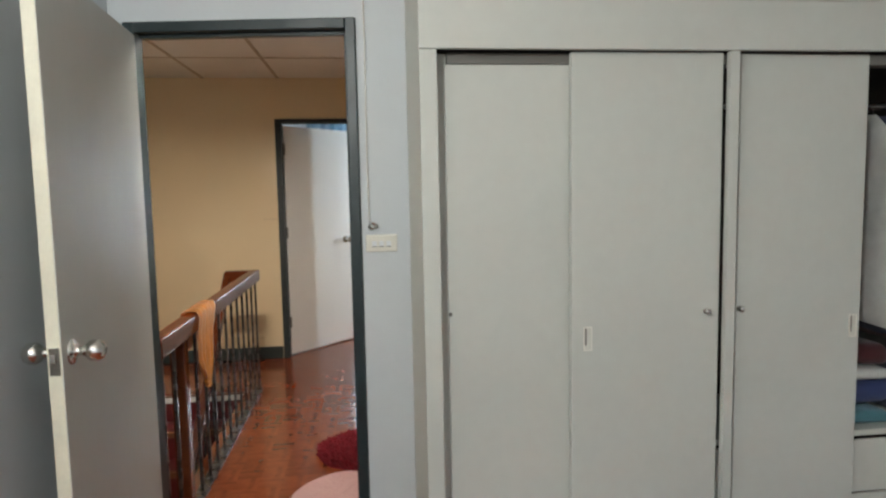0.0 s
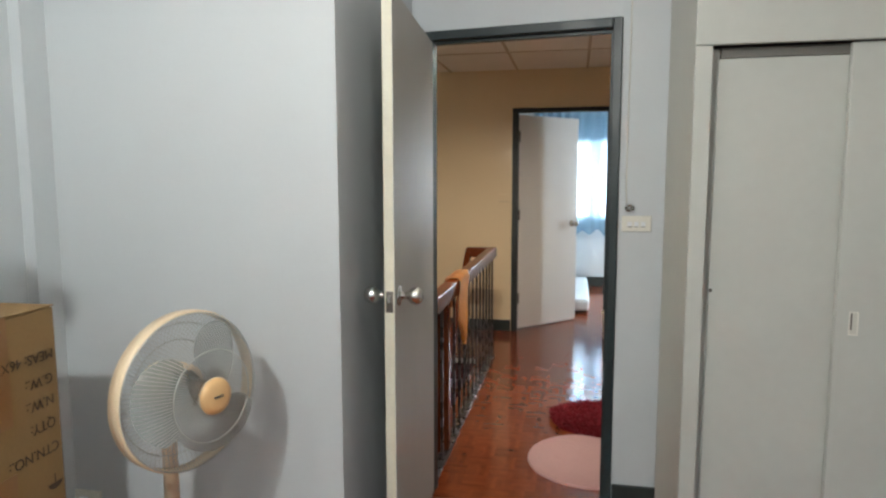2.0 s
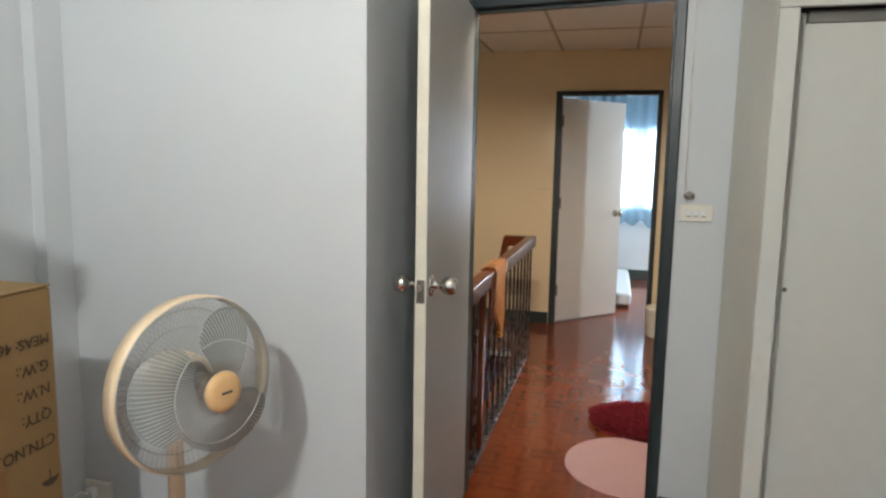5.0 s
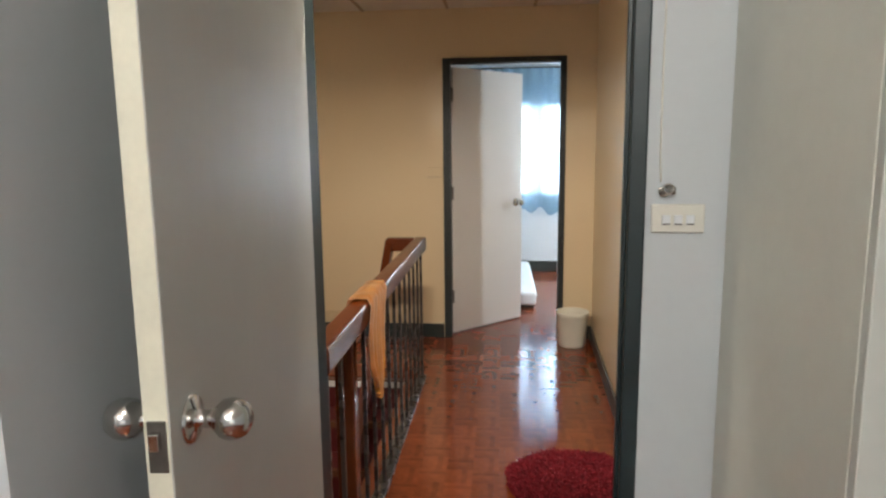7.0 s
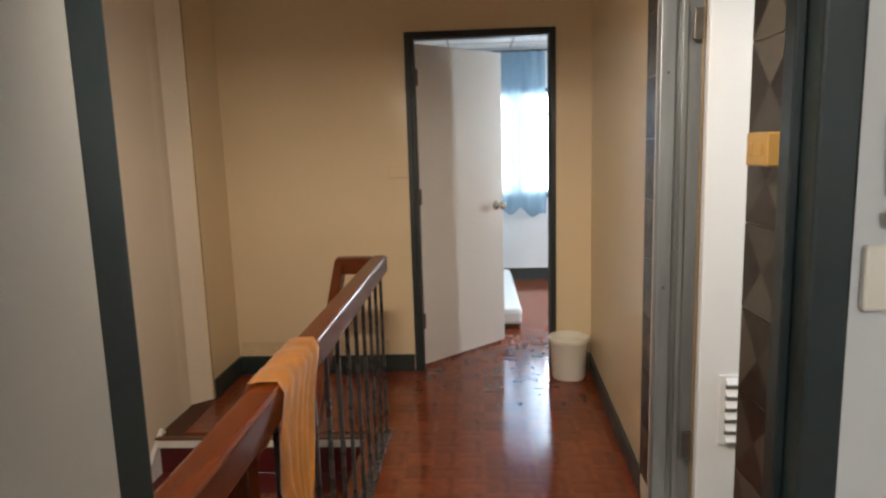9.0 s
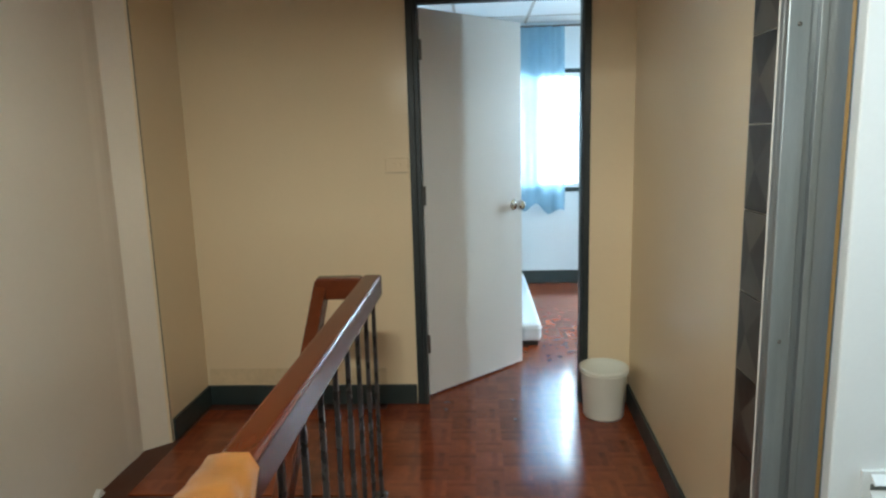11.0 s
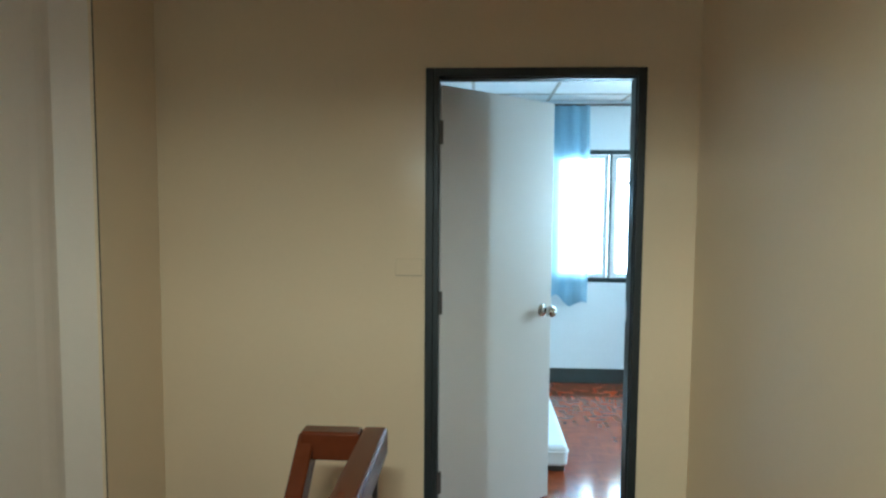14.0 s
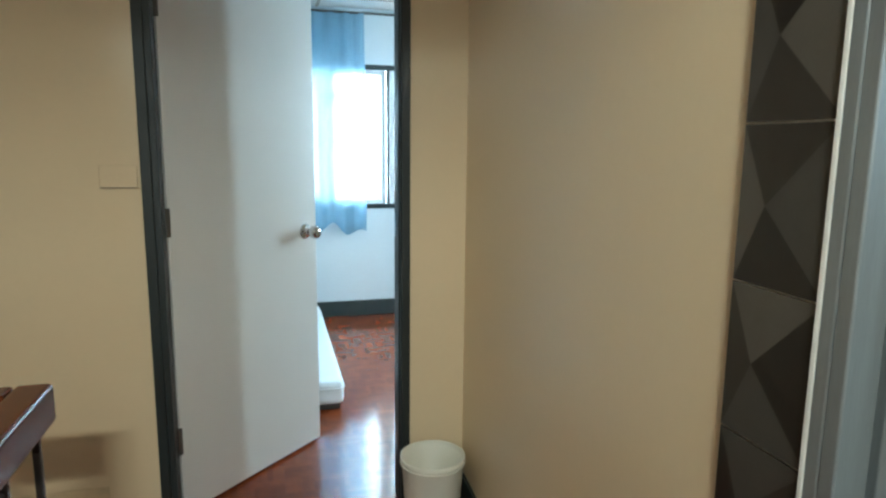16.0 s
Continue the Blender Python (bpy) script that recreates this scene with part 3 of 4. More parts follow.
for x, y in ((-0.156, 7.60), (0.367, 7.50), (0.585, 7.50)):
    lampt = thing("downlight", (x, y, CEIL2), "round white recessed ceiling downlight, lit", "ceiling light", "ceiling downlights")
    bm = bmesh.new()
    lathe(bm, [(0.060, -0.003), (0.074, -0.006), (0.078, -0.001), (0.078, 0.0)], pose(x, y, CEIL2), 28)
    part("trim_ring", bm, M_PVC, lampt)
    bm = bmesh.new()
    lathe(bm, [(0.0, -0.0075), (0.061, -0.0035)], pose(x, y, CEIL2), 28)
    part("diffuser", bm, M_LAMP, lampt)

mt = thing("mattress", (-0.5, 7.6, 0.0), "thin white mattress lying on the parquet floor", "mattress")
bm = bmesh.new()
box(bm, -1.3, 0.170, 6.88, 8.55, 0.03, 0.155, bevel=0.03, seg=4)
part("cover", bm, M_MATT, mt)
bx("base", (-1.28, 0.15, 6.90, 8.53, 0.0, 0.03), M_DARK, mt, 0.004, "dark mattress underside")
bm = bmesh.new()
tube(bm, [(-1.28, 6.878, 0.118), (0.14, 6.878, 0.118), (0.165, 6.888, 0.118), (0.172, 6.91, 0.118), (0.172, 8.5, 0.118)], 0.005, 6)
part("piping", bm, M_MATT, mt)

# ---- landing: pail, mats, switches ----
pail = thing("pail", (0.372, 5.805, 0), "ivory plastic waste pail standing in the corner", "pail")
bm = bmesh.new()
lathe(bm, [(0.0, 0.012), (0.090, 0.012), (0.094, 0.02), (0.108, 0.235), (0.113, 0.236), (0.1135, 0.252), (0.116, 0.256), (0.120, 0.254), (0.1205, 0.24),
           (0.113, 0.232), (0.099, 0.01), (0.094, 0.0), (0.0, 0.0)], pose(0.372, 5.805, 0), 48)
body = part("body", bm, M_PAIL, pail)
bm = bmesh.new()
tube(bm, [(0.372 + 0.118 * math.cos(a), 5.805 + 0.118 * math.sin(a), 0.232) for a in [i * math.pi / 20 for i in range(40)]], 0.003, 5, closed=True)
part("rim_bead", bm, M_PAIL, pail)


def shag(cx, cy, r, base, height, strands, seed, wob):
    """A pile rug: a thin backing and many leaning tufts with an uneven outline."""
    rng = random.Random(seed)

    def edge(a):
        return r * (1 + wob * (0.5 * math.sin(3 * a + seed) + 0.3 * math.sin(7 * a + 1) + 0.3 * math.sin(13 * a + 2)))
    bm = bmesh.new()
    n = 72
    low = [bm.verts.new((cx + edge(6.2832 * i / n) * math.cos(6.2832 * i / n), cy + edge(6.2832 * i / n) * math.sin(6.2832 * i / n), 0)) for i in range(n)]
    top = [bm.verts.new((cx + (v.co.x - cx) * 0.985, cy + (v.co.y - cy) * 0.985, base)) for v in low]
    bm.faces.new(top)
    for i in range(n):
        bm.faces.new((low[i], low[(i + 1) % n], top[(i + 1) % n], top[i]))
    pile = bmesh.new()
    for _ in range(strands):
        a, q = rng.random() * 6.2832, math.sqrt(rng.random())
        p = Vector((cx + q * edge(a) * math.cos(a), cy + q * edge(a) * math.sin(a), base))
        lean = Vector((rng.uniform(-1, 1), rng.uniform(-1, 1), 0)) * height * 0.7 + Vector((math.cos(a), math.sin(a), 0)) * height * 0.4 * q
        wv = Vector((rng.uniform(-1, 1), rng.uniform(-1, 1), 0)).normalized() * height * 0.22
        h = height * rng.uniform(0.6, 1.1)
        v = [pile.verts.new(c) for c in (p - wv, p + wv, p + lean * 0.4 + wv * 0.8 + Vector((0, 0, h * 0.8)), p + lean + Vector((0, 0, h)))]
        pile.faces.new((v[0], v[1], v[2])), pile.faces.new((v[0], v[2], v[3]))
    return bm, pile


rug = thing("rug", (0.105, 3.225, 0), "round pale pink short-pile rug on the parquet", "rug")
bm, pile = shag(0.105, 3.20, 0.32, 0.010, 0.003, 9000, 2, 0.008)
part("backing", bm, M_PINK, rug)
tagged(part("pile", pile, M_PINK, rug), kind="stuff")
rug2 = thing("rug", (0.17, 3.77, 0), "small crimson shaggy rug with a ragged edge", "rug")
bm, pile = shag(0.165, 3.765, 0.272, 0.012, 0.026, 9000, 5, 0.05)
part("backing", bm, M_RED, rug2)
tagged(part("pile", pile, M_RED, rug2), kind="stuff")

sw = thing("light_switch", (0.246, 2.628, 1.265), "ivory three-gang light switch on the grey wall", "light switch")
bx("plate", (0.188, 0.304, 2.619, 2.629, 1.232, 1.296), M_PLATE, sw, 0.004, seg=3)
for i in range(3):
    x = 0.220 + i * 0.026
    rk = bx("rocker", (x - 0.009, x + 0.009, 2.6155, 2.6195, 1.250, 1.272), M_PVC, sw, 0.0015)
    bx("rocker_mark", (x - 0.008, x + 0.008, 2.6148, 2.6158, 1.2505, 1.2535), M_STEEL, rk, 0)
cb = thing("loose_cable", (0.20, 2.62, 1.33), "pale cable stapled up the wall, its end bundled", "cable")
bm = bmesh.new()
tube(bm, [(0.203, 2.622, 2.45), (0.205, 2.622, 2.0), (0.202, 2.622, 1.6), (0.203, 2.622, 1.40), (0.206, 2.621, 1.345)], 0.002, 6)
part("cable", bm, M_PLATE, cb)
bm = bmesh.new()
for k in range(3):
    tube(bm, [(0.212 + 0.011 * math.cos(a) + 0.003 * k, 2.612 - 0.006 * k, 1.325 + 0.010 * math.sin(a) + 0.003 * k) for a in [j * 6.2832 / 14 for j in range(14)]], 0.0024, 5, closed=True)
part("coil", bm, M_CHROME, cb, "dull grey bundled wire end")
bx("plug", (0.224, 0.236, 2.606, 2.622, 1.318, 1.336), M_STEEL, cb, 0.003)

sw2 = thing("light_switch", (-0.64, 5.95, 1.28), "cream wall switch painted over beside the door", "light switch")
bx("plate", (-0.700, -0.586, 5.945, 5.954, 1.226, 1.300), M_CREAM, sw2, 0.004, seg=3)
for x in (-0.655, -0.63):
    bx("rocker", (x - 0.009, x + 0.009, 5.942, 5.9455, 1.252, 1.275), M_CREAM, sw2, 0.0015)
# tan strip drawn as the shadow line along the plate's lower edge
bx("edge_shadow_line", (-0.698, -0.588, 5.9435, 5.946, 1.2262, 1.2295), M_BAR, sw2, 0.0005)
sw3 = thing("light_switch", (0.47, 3.48, 1.37), "yellowed switch box on the dark tiles", "light switch")
bx("plate", (0.448, 0.484, 3.430, 3.536, 1.337, 1.412), M_YELLOWED, sw3, 0.005, seg=3)
for y in (3.46, 3.506):
    bx("rocker", (0.4445, 0.4485, y - 0.009, y + 0.009, 1.36, 1.388), M_YELLOWED, sw3, 0.0015)

# ---- stair rail ----
rail = thing("stair_railing", (-0.66, 4.0, 0), "varnished red-brown stair rail on dark metal bars", "railing")
bm = bmesh.new()
box(bm, -0.676, -0.606, 2.790, 5.062, 0.815, 0.898, bevel=0.012, seg=4)
part("handrail", bm, M_WOOD, rail)
bm = bmesh.new()
box(bm, -0.845, -0.678, 5.002, 5.062, 0.815, 0.896, bevel=0.007, seg=3)
part("cross_rail", bm, M_WOOD, rail)
bm = bmesh.new()
box(bm, -0.024, 0.024, -4.0, 0.02, -0.036, 0.036, bevel=0.007, seg=3, m=pose(-0.832, 5.035, 0.845, 39))
part("lower_handrail", bm, M_WOOD, rail)
bx("newel_post", (-0.690, -0.626, 3.150, 3.214, -0.1, 0.812), M_WOOD, rail, 0.006)
bx("base_plate", (-0.672, -0.618, 2.790, 5.06, -0.004, 0.016), M_BAL, rail, 0.004, "dark metal base strip")
ys = [5.034 - 0.166 * i for i in range(14)]
for y in ys:
    if abs(y - 3.182) > 0.05:
        bx("baluster", (-0.647, -0.632, y - 0.0075, y + 0.0075, 0.02, 0.818), M_BAL, rail, 0.003)
for i in range(8):
    y = 4.9 - 0.24 * i
    bx("lower_baluster", (-0.833, -0.824, y - 0.009, y + 0.009, -0.19 * (i + 1), 0.81 - 0.81 * (5.035 - y)), M_BAL, rail, 0.003)


def towel():
    """A thin towel hung over the rail, its end gathered to a point."""
    prof = [(-0.690, 0.70), (-0.688, 0.80), (-0.686, 0.885), (-0.679, 0.906), (-0.65, 0.911), (-0.612, 0.911), (-0.598, 0.885), (-0.594, 0.80), (-0.592, 0.70), (-0.590, 0.65), (-0.588, 0.60), (-0.588, 0.57), (-0.588, 0.545)]
    bm = bmesh.new()
    n = 44
    rows = []
    for i, (x, z) in enumerate(prof):
        drop = max(0.0, (0.885 - z) / 0.34) if i > 5 else 0.0
        half = 0.172 * (1 - 0.10 * drop - 0.66 * max(0.0, drop - 0.5) / 0.5)
        mid = 3.485 - 0.095 * min(1.0, drop * 3) - 0.05 * drop
        row = []
        for j in range(n + 1):
            u = 2 * j / n - 1
            fold = (0.0012 + 0.010 * drop) * math.sin(u * 17 + 1.5 * math.sin(u * 3) + drop)
            lift = 0.05 * drop * (u * u) * (1 if drop > 0.8 else 0.3)
            row.append(bm.verts.new((x + fold + 0.012 * drop, mid + u * half + 0.006 * math.sin(7 * drop + 5 * u), z + lift + 0.0012 * math.sin(9 * u))))
        rows.append(row)
    for a, b in zip(rows, rows[1:]):
        for j in range(n):
            bm.faces.new((a[j], a[j + 1], b[j + 1], b[j])).smooth = True
    out = bmesh.ops.solidify(bm, geom=bm.faces[:], thickness=0.004)
    return bm


tw = towel()
tagged(link("towel", tw, M_TOWEL), "thin orange towel hung over the stair rail", "towel")

# ---- stairs ----
stairs = thing("stairs", (-1.25, 5.1, 0), "steep wooden stairs with dark red steps and white nosings", "stairs", kind="structure")
RISE, RUN = 0.19, 0.232
for i in range(14):
    y, z = 5.0 - RUN * i, -RISE * (i + 1)
    if y - RUN < 1.9:
        break
    tr = bx("tread", (-1.80, -0.745, y - RUN, y, z - 0.035, z), M_STAIR, stairs, 0.004)
    bx("riser", (-1.80, -0.745, y - 0.006, y + 0.012, z + 0.001, z + RISE - 0.036), M_STAIR, stairs, 0.002)
    bx("nosing", (-1.80, -0.745, y - RUN - 0.008, y - RUN + 0.026, z - 0.036, z + 0.004), M_STAIRWOOD, tr, 0.004)
bx("nosing", (-1.80, -0.745, 4.980, 5.002, -0.050, -0.010), M_STRIP, stairs, 0.004, "white step edge strip")
bx("landing_edge", (-1.80, -0.745, 4.978, 5.010, -0.009, 0.003), M_STAIRWOOD, stairs, 0.003)
bm = bmesh.new()
box(bm, -0.012, 0.012, -3.9, 0.0, -0.11, 0.11, bevel=0.003, m=pose(-1.802, 5.12, -0.06, 39))
part("stringer", bm, M_STRIP, stairs, "white painted sloping skirting along the wall")

# ---- first bedroom: wardrobe ----
wd = thing("wardrobe", (1.35, 2.34, 0), "off-white built-in wardrobe with sliding doors, partly open", "wardrobe")
bx("side_panel", (0.352, 0.370, 2.072, 2.628, 0, 2.45), M_LAMI_SIDE, wd, 0.002, "cream side panel")
bx("top_fascia", (0.352, 2.395, 2.050, 2.070, 1.845, 1.985), M_LAMI, wd, 0.002)
bx("upper_panel", (0.356, 2.395, 2.056, 2.074, 1.987, 2.45), M_LAMI, wd, 0.002)
bx("front_stile", (0.352, 0.402, 2.050, 2.070, 0, 1.843), M_LAMI, wd, 0.002)
bx("centre_post", (1.262, 1.292, 2.050, 2.072, 0.05, 1.843), M_LAMI, wd, 0.002)
bx("track", (0.436, 2.395, 2.102, 2.16, 1.813, 1.843), M_TRACK, wd, 0.002)
bx("plinth", (0.402, 2.395, 2.06, 2.16, 0, 0.05), M_LAMI, wd, 0.002)
# back panel coloured near-black to hold the shade inside the wardrobe
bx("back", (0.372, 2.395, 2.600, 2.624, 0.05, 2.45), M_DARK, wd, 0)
bx("inner_jamb", (0.371, 0.434, 2.118, 2.140, 0.05, 1.843), M_LAMI, wd, 0.002)


def sliding_door(x0, x1, y0, hx, knob_x, hole_x=None):
    d = bx("sliding_door", (x0, x1, y0, y0 + 0.022, 0.055, 1.842 if y0 < 2.1 else 1.812), M_LAMI, wd, 0.002)
    if hx is not None:
        bm = bmesh.new()
        for dims in ((hx - 0.013, hx - 0.010, 0.968, 1.040), (hx + 0.010, hx + 0.013, 0.968, 1.040), (hx - 0.010, hx + 0.010, 1.037, 1.040), (hx - 0.010, hx + 0.010, 0.968, 0.971)):
            box(bm, dims[0], dims[1], y0 - 0.004, y0 + 0.002, dims[2], dims[3])
        hd = part("recessed_pull", bm, M_PLATE, d)
        bx("pull_shadow_cup", (hx - 0.010, hx + 0.010, y0 - 0.0012, y0 - 0.0004, 0.971, 1.037), M_LAMI_SIDE, hd, 0)
        # dark sliver painted in for the shade along the recess's inner edge
        bx("recess_shade_sliver", (hx - 0.0098, hx - 0.004, y0 - 0.0022, y0 - 0.0014, 0.985, 1.036), M_STEEL, hd, 0)
    if knob_x is not None:
        bm = bmesh.new()
        lathe(bm, [(0, 0.022), (0.007, 0.021), (0.0095, 0.016), (0.008, 0.010), (0.0045, 0.007), (0.0045, 0.002), (0.009, 0.001), (0.009, 0)], pose(knob_x, y0, 1.073, 90), 16)
        part("lock_knob", bm, M_CHROME, d)
    if hole_x is not None:
        bm = bmesh.new()
        lathe(bm, [(0, 0.003), (0.0055, 0.003), (0.0065, 0)], pose(hole_x, y0, 1.088, 90), 12)
        part("lock_hole", bm, M_STEEL, d)
    return d


sliding_door(0.428, 0.86, 2.108, None, None, 0.434)
sliding_door(0.792, 1.255, 2.076, 0.842, 1.214)
sliding_door(1.318, 1.735, 2.090, 1.712, 1.330)
bx("shelf", (1.30, 2.39, 2.17, 2.598, 0.605, 0.625), M_LAMI_SIDE, wd, 0.002)
bx("drawer_front", (1.30, 2.39, 2.150, 2.168, 0.42, 0.598), M_LAMI_SIDE, wd, 0.003)
bx("drawer_front", (1.30, 2.39, 2.150, 2.168, 0.235, 0.414), M_LAMI_SIDE, wd, 0.003)
bm = bmesh.new()
tube(bm, [(1.295, 2.38, 1.72), (2.39, 2.38, 1.72)], 0.012, 10)
part("hanging_rail", bm, M_CHROME, wd)


def garment(x, y, w, z0, z1, m, label, seed):
    """A garment on the hanging rail: a folded, uneven sack of cloth with shoulders."""
    rng = random.Random(seed)
    bm = bmesh.new()
    rows, n, k = [], 24, 12
    for i in range(k + 1):
        v = i / k
        z = z1 - v * (z1 - z0)
        dep = 0.23 * (0.35 + 0.65 * min(1, v * 5)) * (1 + 0.06 * math.sin(v * 7 + seed))
        row = []
        for j in range(n):
            a = 6.2832 * j / n
            f = 1 + 0.12 * math.sin(5 * a + seed + 2 * v)
            row.append(bm.verts.new((x + w * f * math.cos(a) * (0.5 + 0.5 * v), y + dep * math.sin(a), z + 0.02 * rng.uniform(-1, 1) * v)))
        rows.append(row)
    for a, b in zip(rows, rows[1:]):
        for j in range(n):
            bm.faces.new((a[j], a[(j + 1) % n], b[(j + 1) % n], b[j])).smooth = True
    bm.faces.new(rows[0]), bm.faces.new(rows[-1])
    th = thing("hanging_garment", (x, y, z0), label, "clothes", "clothes on the hanging rail")
    part("cloth", bm, m, th)
    bm = bmesh.new()
    tube(bm, [(x, y, z1), (x, y, 1.715), (x, y + 0.012, 1.737), (x, y + 0.025, 1.73)], 0.002, 5)
    part("hanger_hook", bm, M_STEEL, th)


for i, (m, zz, lab) in enumerate(((2, 0.98, "white garment hanging in the wardrobe"), (0, 0.95, "dark navy garment hanging in the wardrobe"), (1, 0.9, "dark maroon garment hanging in the wardrobe"),
                                  (0, 0.9, "dark navy garment hanging in the wardrobe"), (1, 0.97, "dark maroon garment hanging in the wardrobe"), (0, 0.92, "dark navy garment hanging in the wardrobe"))):
    garment(1.905 + 0.083 * i, 2.37 - (0.03 if m == 2 else 0), 0.05 if m != 2 else 0.04, zz, 1.68, M_CLOTHES[m], lab, i)


def folded(x, y, z, m, label, seed, sx=0.24, sy=0.26, h=0.06):
    bm = bmesh.new()
    vs = box(bm, -sx / 2, sx / 2, -sy / 2, sy / 2, 0, h, bevel=h * 0.42, seg=4, m=pose(x, y, z, 0, 0, seed * 7 - 10))
    for v in bm.verts:
        v.co += Vector((0, 0, 0.012 * math.sin(v.co.x * 40 + seed) * (v.co.z - z) / h)) + 0.006 * Vector((math.sin(v.co.y * 50), 0, 0))
    for f in bm.faces:
        f.smooth = True
    tagged(link("folded_cloth", bm, m), label, "clothes", "folded clothes on the shelf")


folded(1.84, 2.36, 0.627, M_CLOTHES[4], "crumpled teal cloth on the wardrobe shelf", 1, 0.28, 0.30, 0.05)
folded(1.86, 2.38, 0.68, M_CLOTHES[3], "dark blue folded cloth in the wardrobe", 2, 0.30, 0.28, 0.09)
folded(1.85, 2.37, 0.775, M_CLOTHES[2], "white folded cloth in the wardrobe", 1, 0.29, 0.28, 0.045)
folded(1.87, 2.38, 0.822, M_CLOTHES[1], "maroon folded cloth in the wardrobe", 0, 0.27, 0.27, 0.07)
folded(2.15, 2.38, 0.627, M_CLOTHES[0], "navy folded cloth in the wardrobe", 2, 0.26, 0.30, 0.14)

# unseen hood added round the landing's fill lamp, above the doorway, on the landing side
wl = thing("fill_hood", (-0.38, 2.76, 2.15), "white hood above the doorway, unseen, added to cut off the landing fill", "wall light")
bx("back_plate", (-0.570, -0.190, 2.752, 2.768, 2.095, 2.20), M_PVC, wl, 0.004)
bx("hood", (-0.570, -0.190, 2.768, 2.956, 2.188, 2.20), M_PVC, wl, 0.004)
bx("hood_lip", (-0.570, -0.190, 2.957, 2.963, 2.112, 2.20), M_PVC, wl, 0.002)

# ceiling lamps of the first bedroom
for spot in (LAMP, DIM_LAMP):
    tl = thing("ceiling_light", (spot.x, spot.y, 2.45), "bare ceiling lamp on a white base, lit", "ceiling light", "lamps of the first bedroom")
    bm = bmesh.new()
    lathe(bm, [(0.0, 2.40), (0.04, 2.40), (0.045, 2.41), (0.07, 2.425), (0.075, 2.449), (0.0, 2.449)], pose(spot.x, spot.y, 0), 28)
    part("base", bm, M_PVC, tl)

bm = bmesh.new()
box(bm, -1.7165, -1.7135, 5.5155, 5.5195, 0.0, CEIL - 0.004)
tagged(link("trim", bm, M_DARK), "thin dark crack down the edge of the pier", "trim", kind="structure")

# darker band over the skirting of the landing, and the joint of its wall
bm = bmesh.new()
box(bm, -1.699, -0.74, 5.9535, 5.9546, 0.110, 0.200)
tagged(link("trim", bm, M_BAND), "darker band of cream wall above the skirting", "trim", kind="structure")
bm = bmesh.new()
box(bm, -0.597, -0.593, 5.9525, 5.9546, 2.084, CEIL - 0.004)
tagged(link("trim", bm, M_CREAM), "thin cream joint strip above the door frame", "trim", kind="structure")

# ---- standing fan ----
fan = thing("standing_fan", (-1.06, 1.50, 0), "cream standing fan with a wire guard, at rest", "fan")
HUB = Vector((-0.871, 1.358, 0.904))
axis = Vector((0.947, -0.319, 0.016)).normalized()
fm = Matrix.Translation(HUB) @ axis.to_track_quat("Z", "Y").to_matrix().to_4x4()
R = 0.203
bm = bmesh.new()
lathe(bm, [(0, 0.012), (0.030, 0.011), (0.043, 0.007), (0.047, 0.0), (0.046, -0.010)], fm, 36)
badge = part("hub_badge", bm, M_HUB, fan, "orange-cream round badge")
bm = bmesh.new()
box(bm, -0.014, 0.014, -0.003, 0.003, 0.0118, 0.0126, m=fm)
part("badge_mark", bm, M_STEEL, badge)


def guard(sign, depth, r_in, spokes, rings):
    bm = bmesh.new()
    for i in range(spokes):
        a = 6.2832 * i / spokes
        pts = []
        for k in range(6):
            q = k / 5
            r = r_in + (R - r_in) * q
            h = (-0.084 if sign > 0 else -0.112) + sign * depth * (1 - q ** 3.4)
            tw_ = a + 0.16 * q * sign
            pts.append(fm @ Vector((r * math.cos(tw_), r * math.sin(tw_), h)))
        tube(bm, pts, 0.0009, 4)
    for q in rings:
        r = r_in + (R - r_in) * q
        h = (-0.084 if sign > 0 else -0.112) + sign * depth * (1 - q ** 3.4)
        tube(bm, [fm @ Vector((r * math.cos(6.2832 * i / 48), r * math.sin(6.2832 * i / 48), h)) for i in range(48)], 0.0017, 5, closed=True)
    return bm


tagged(part("front_guard", guard(1, 0.080, 0.046, 108, (0.0, 0.45, 1.0)), M_WIRE, fan, "pale wire guard"), kind="stuff")
tagged(part("rear_guard", guard(-1, 0.045, 0.05, 84, (0.0, 0.5, 0.8, 1.0)), M_WIRE, fan, "pale wire guard"), kind="stuff")
bm = bmesh.new()
lathe(bm, [(R - 0.002, -0.086), (R + 0.002, -0.085), (R + 0.006, -0.096), (R + 0.005, -0.124), (R - 0.002, -0.126), (R - 0.002, -0.086)], fm, 64)
part("guard_rim", bm, M_FAN, fan, "cream guard rim")
for i in range(3):
    bm = bmesh.new()
    rows = []
    for k in range(9):
        q = k / 8
        r = 0.032 + 0.158 * q
        span = 0.60 + 0.40 * math.sin(math.pi * min(1, q * 0.92 + 0.1))
        row = []
        for j in range(9):
            u = j / 8 - 0.5
            a = 6.2832 * i / 3 + 0.6 + 2 * span * u + 0.5 * q
            rr = r - 0.03 * (abs(u) * 2) ** 2 * q
            row.append(bm.verts.new(fm @ Vector((rr * math.cos(a), rr * math.sin(a), -0.062 + 0.030 * u * 2 * (0.7 + 0.3 * q)))))
        rows.append(row)
    for a, b in zip(rows, rows[1:]):
        for j in range(8):
            bm.faces.new((a[j], a[j + 1], b[j + 1], b[j])).smooth = True
    part("blade", bm, M_BLADE, fan, "smoky translucent blade")
bm = bmesh.new()
lathe(bm, [(0, -0.03), (0.026, -0.032), (0.034, -0.045), (0.034, -0.095)], fm, 28)
part("spinner", bm, M_STEEL, fan)
bm = bmesh.new()
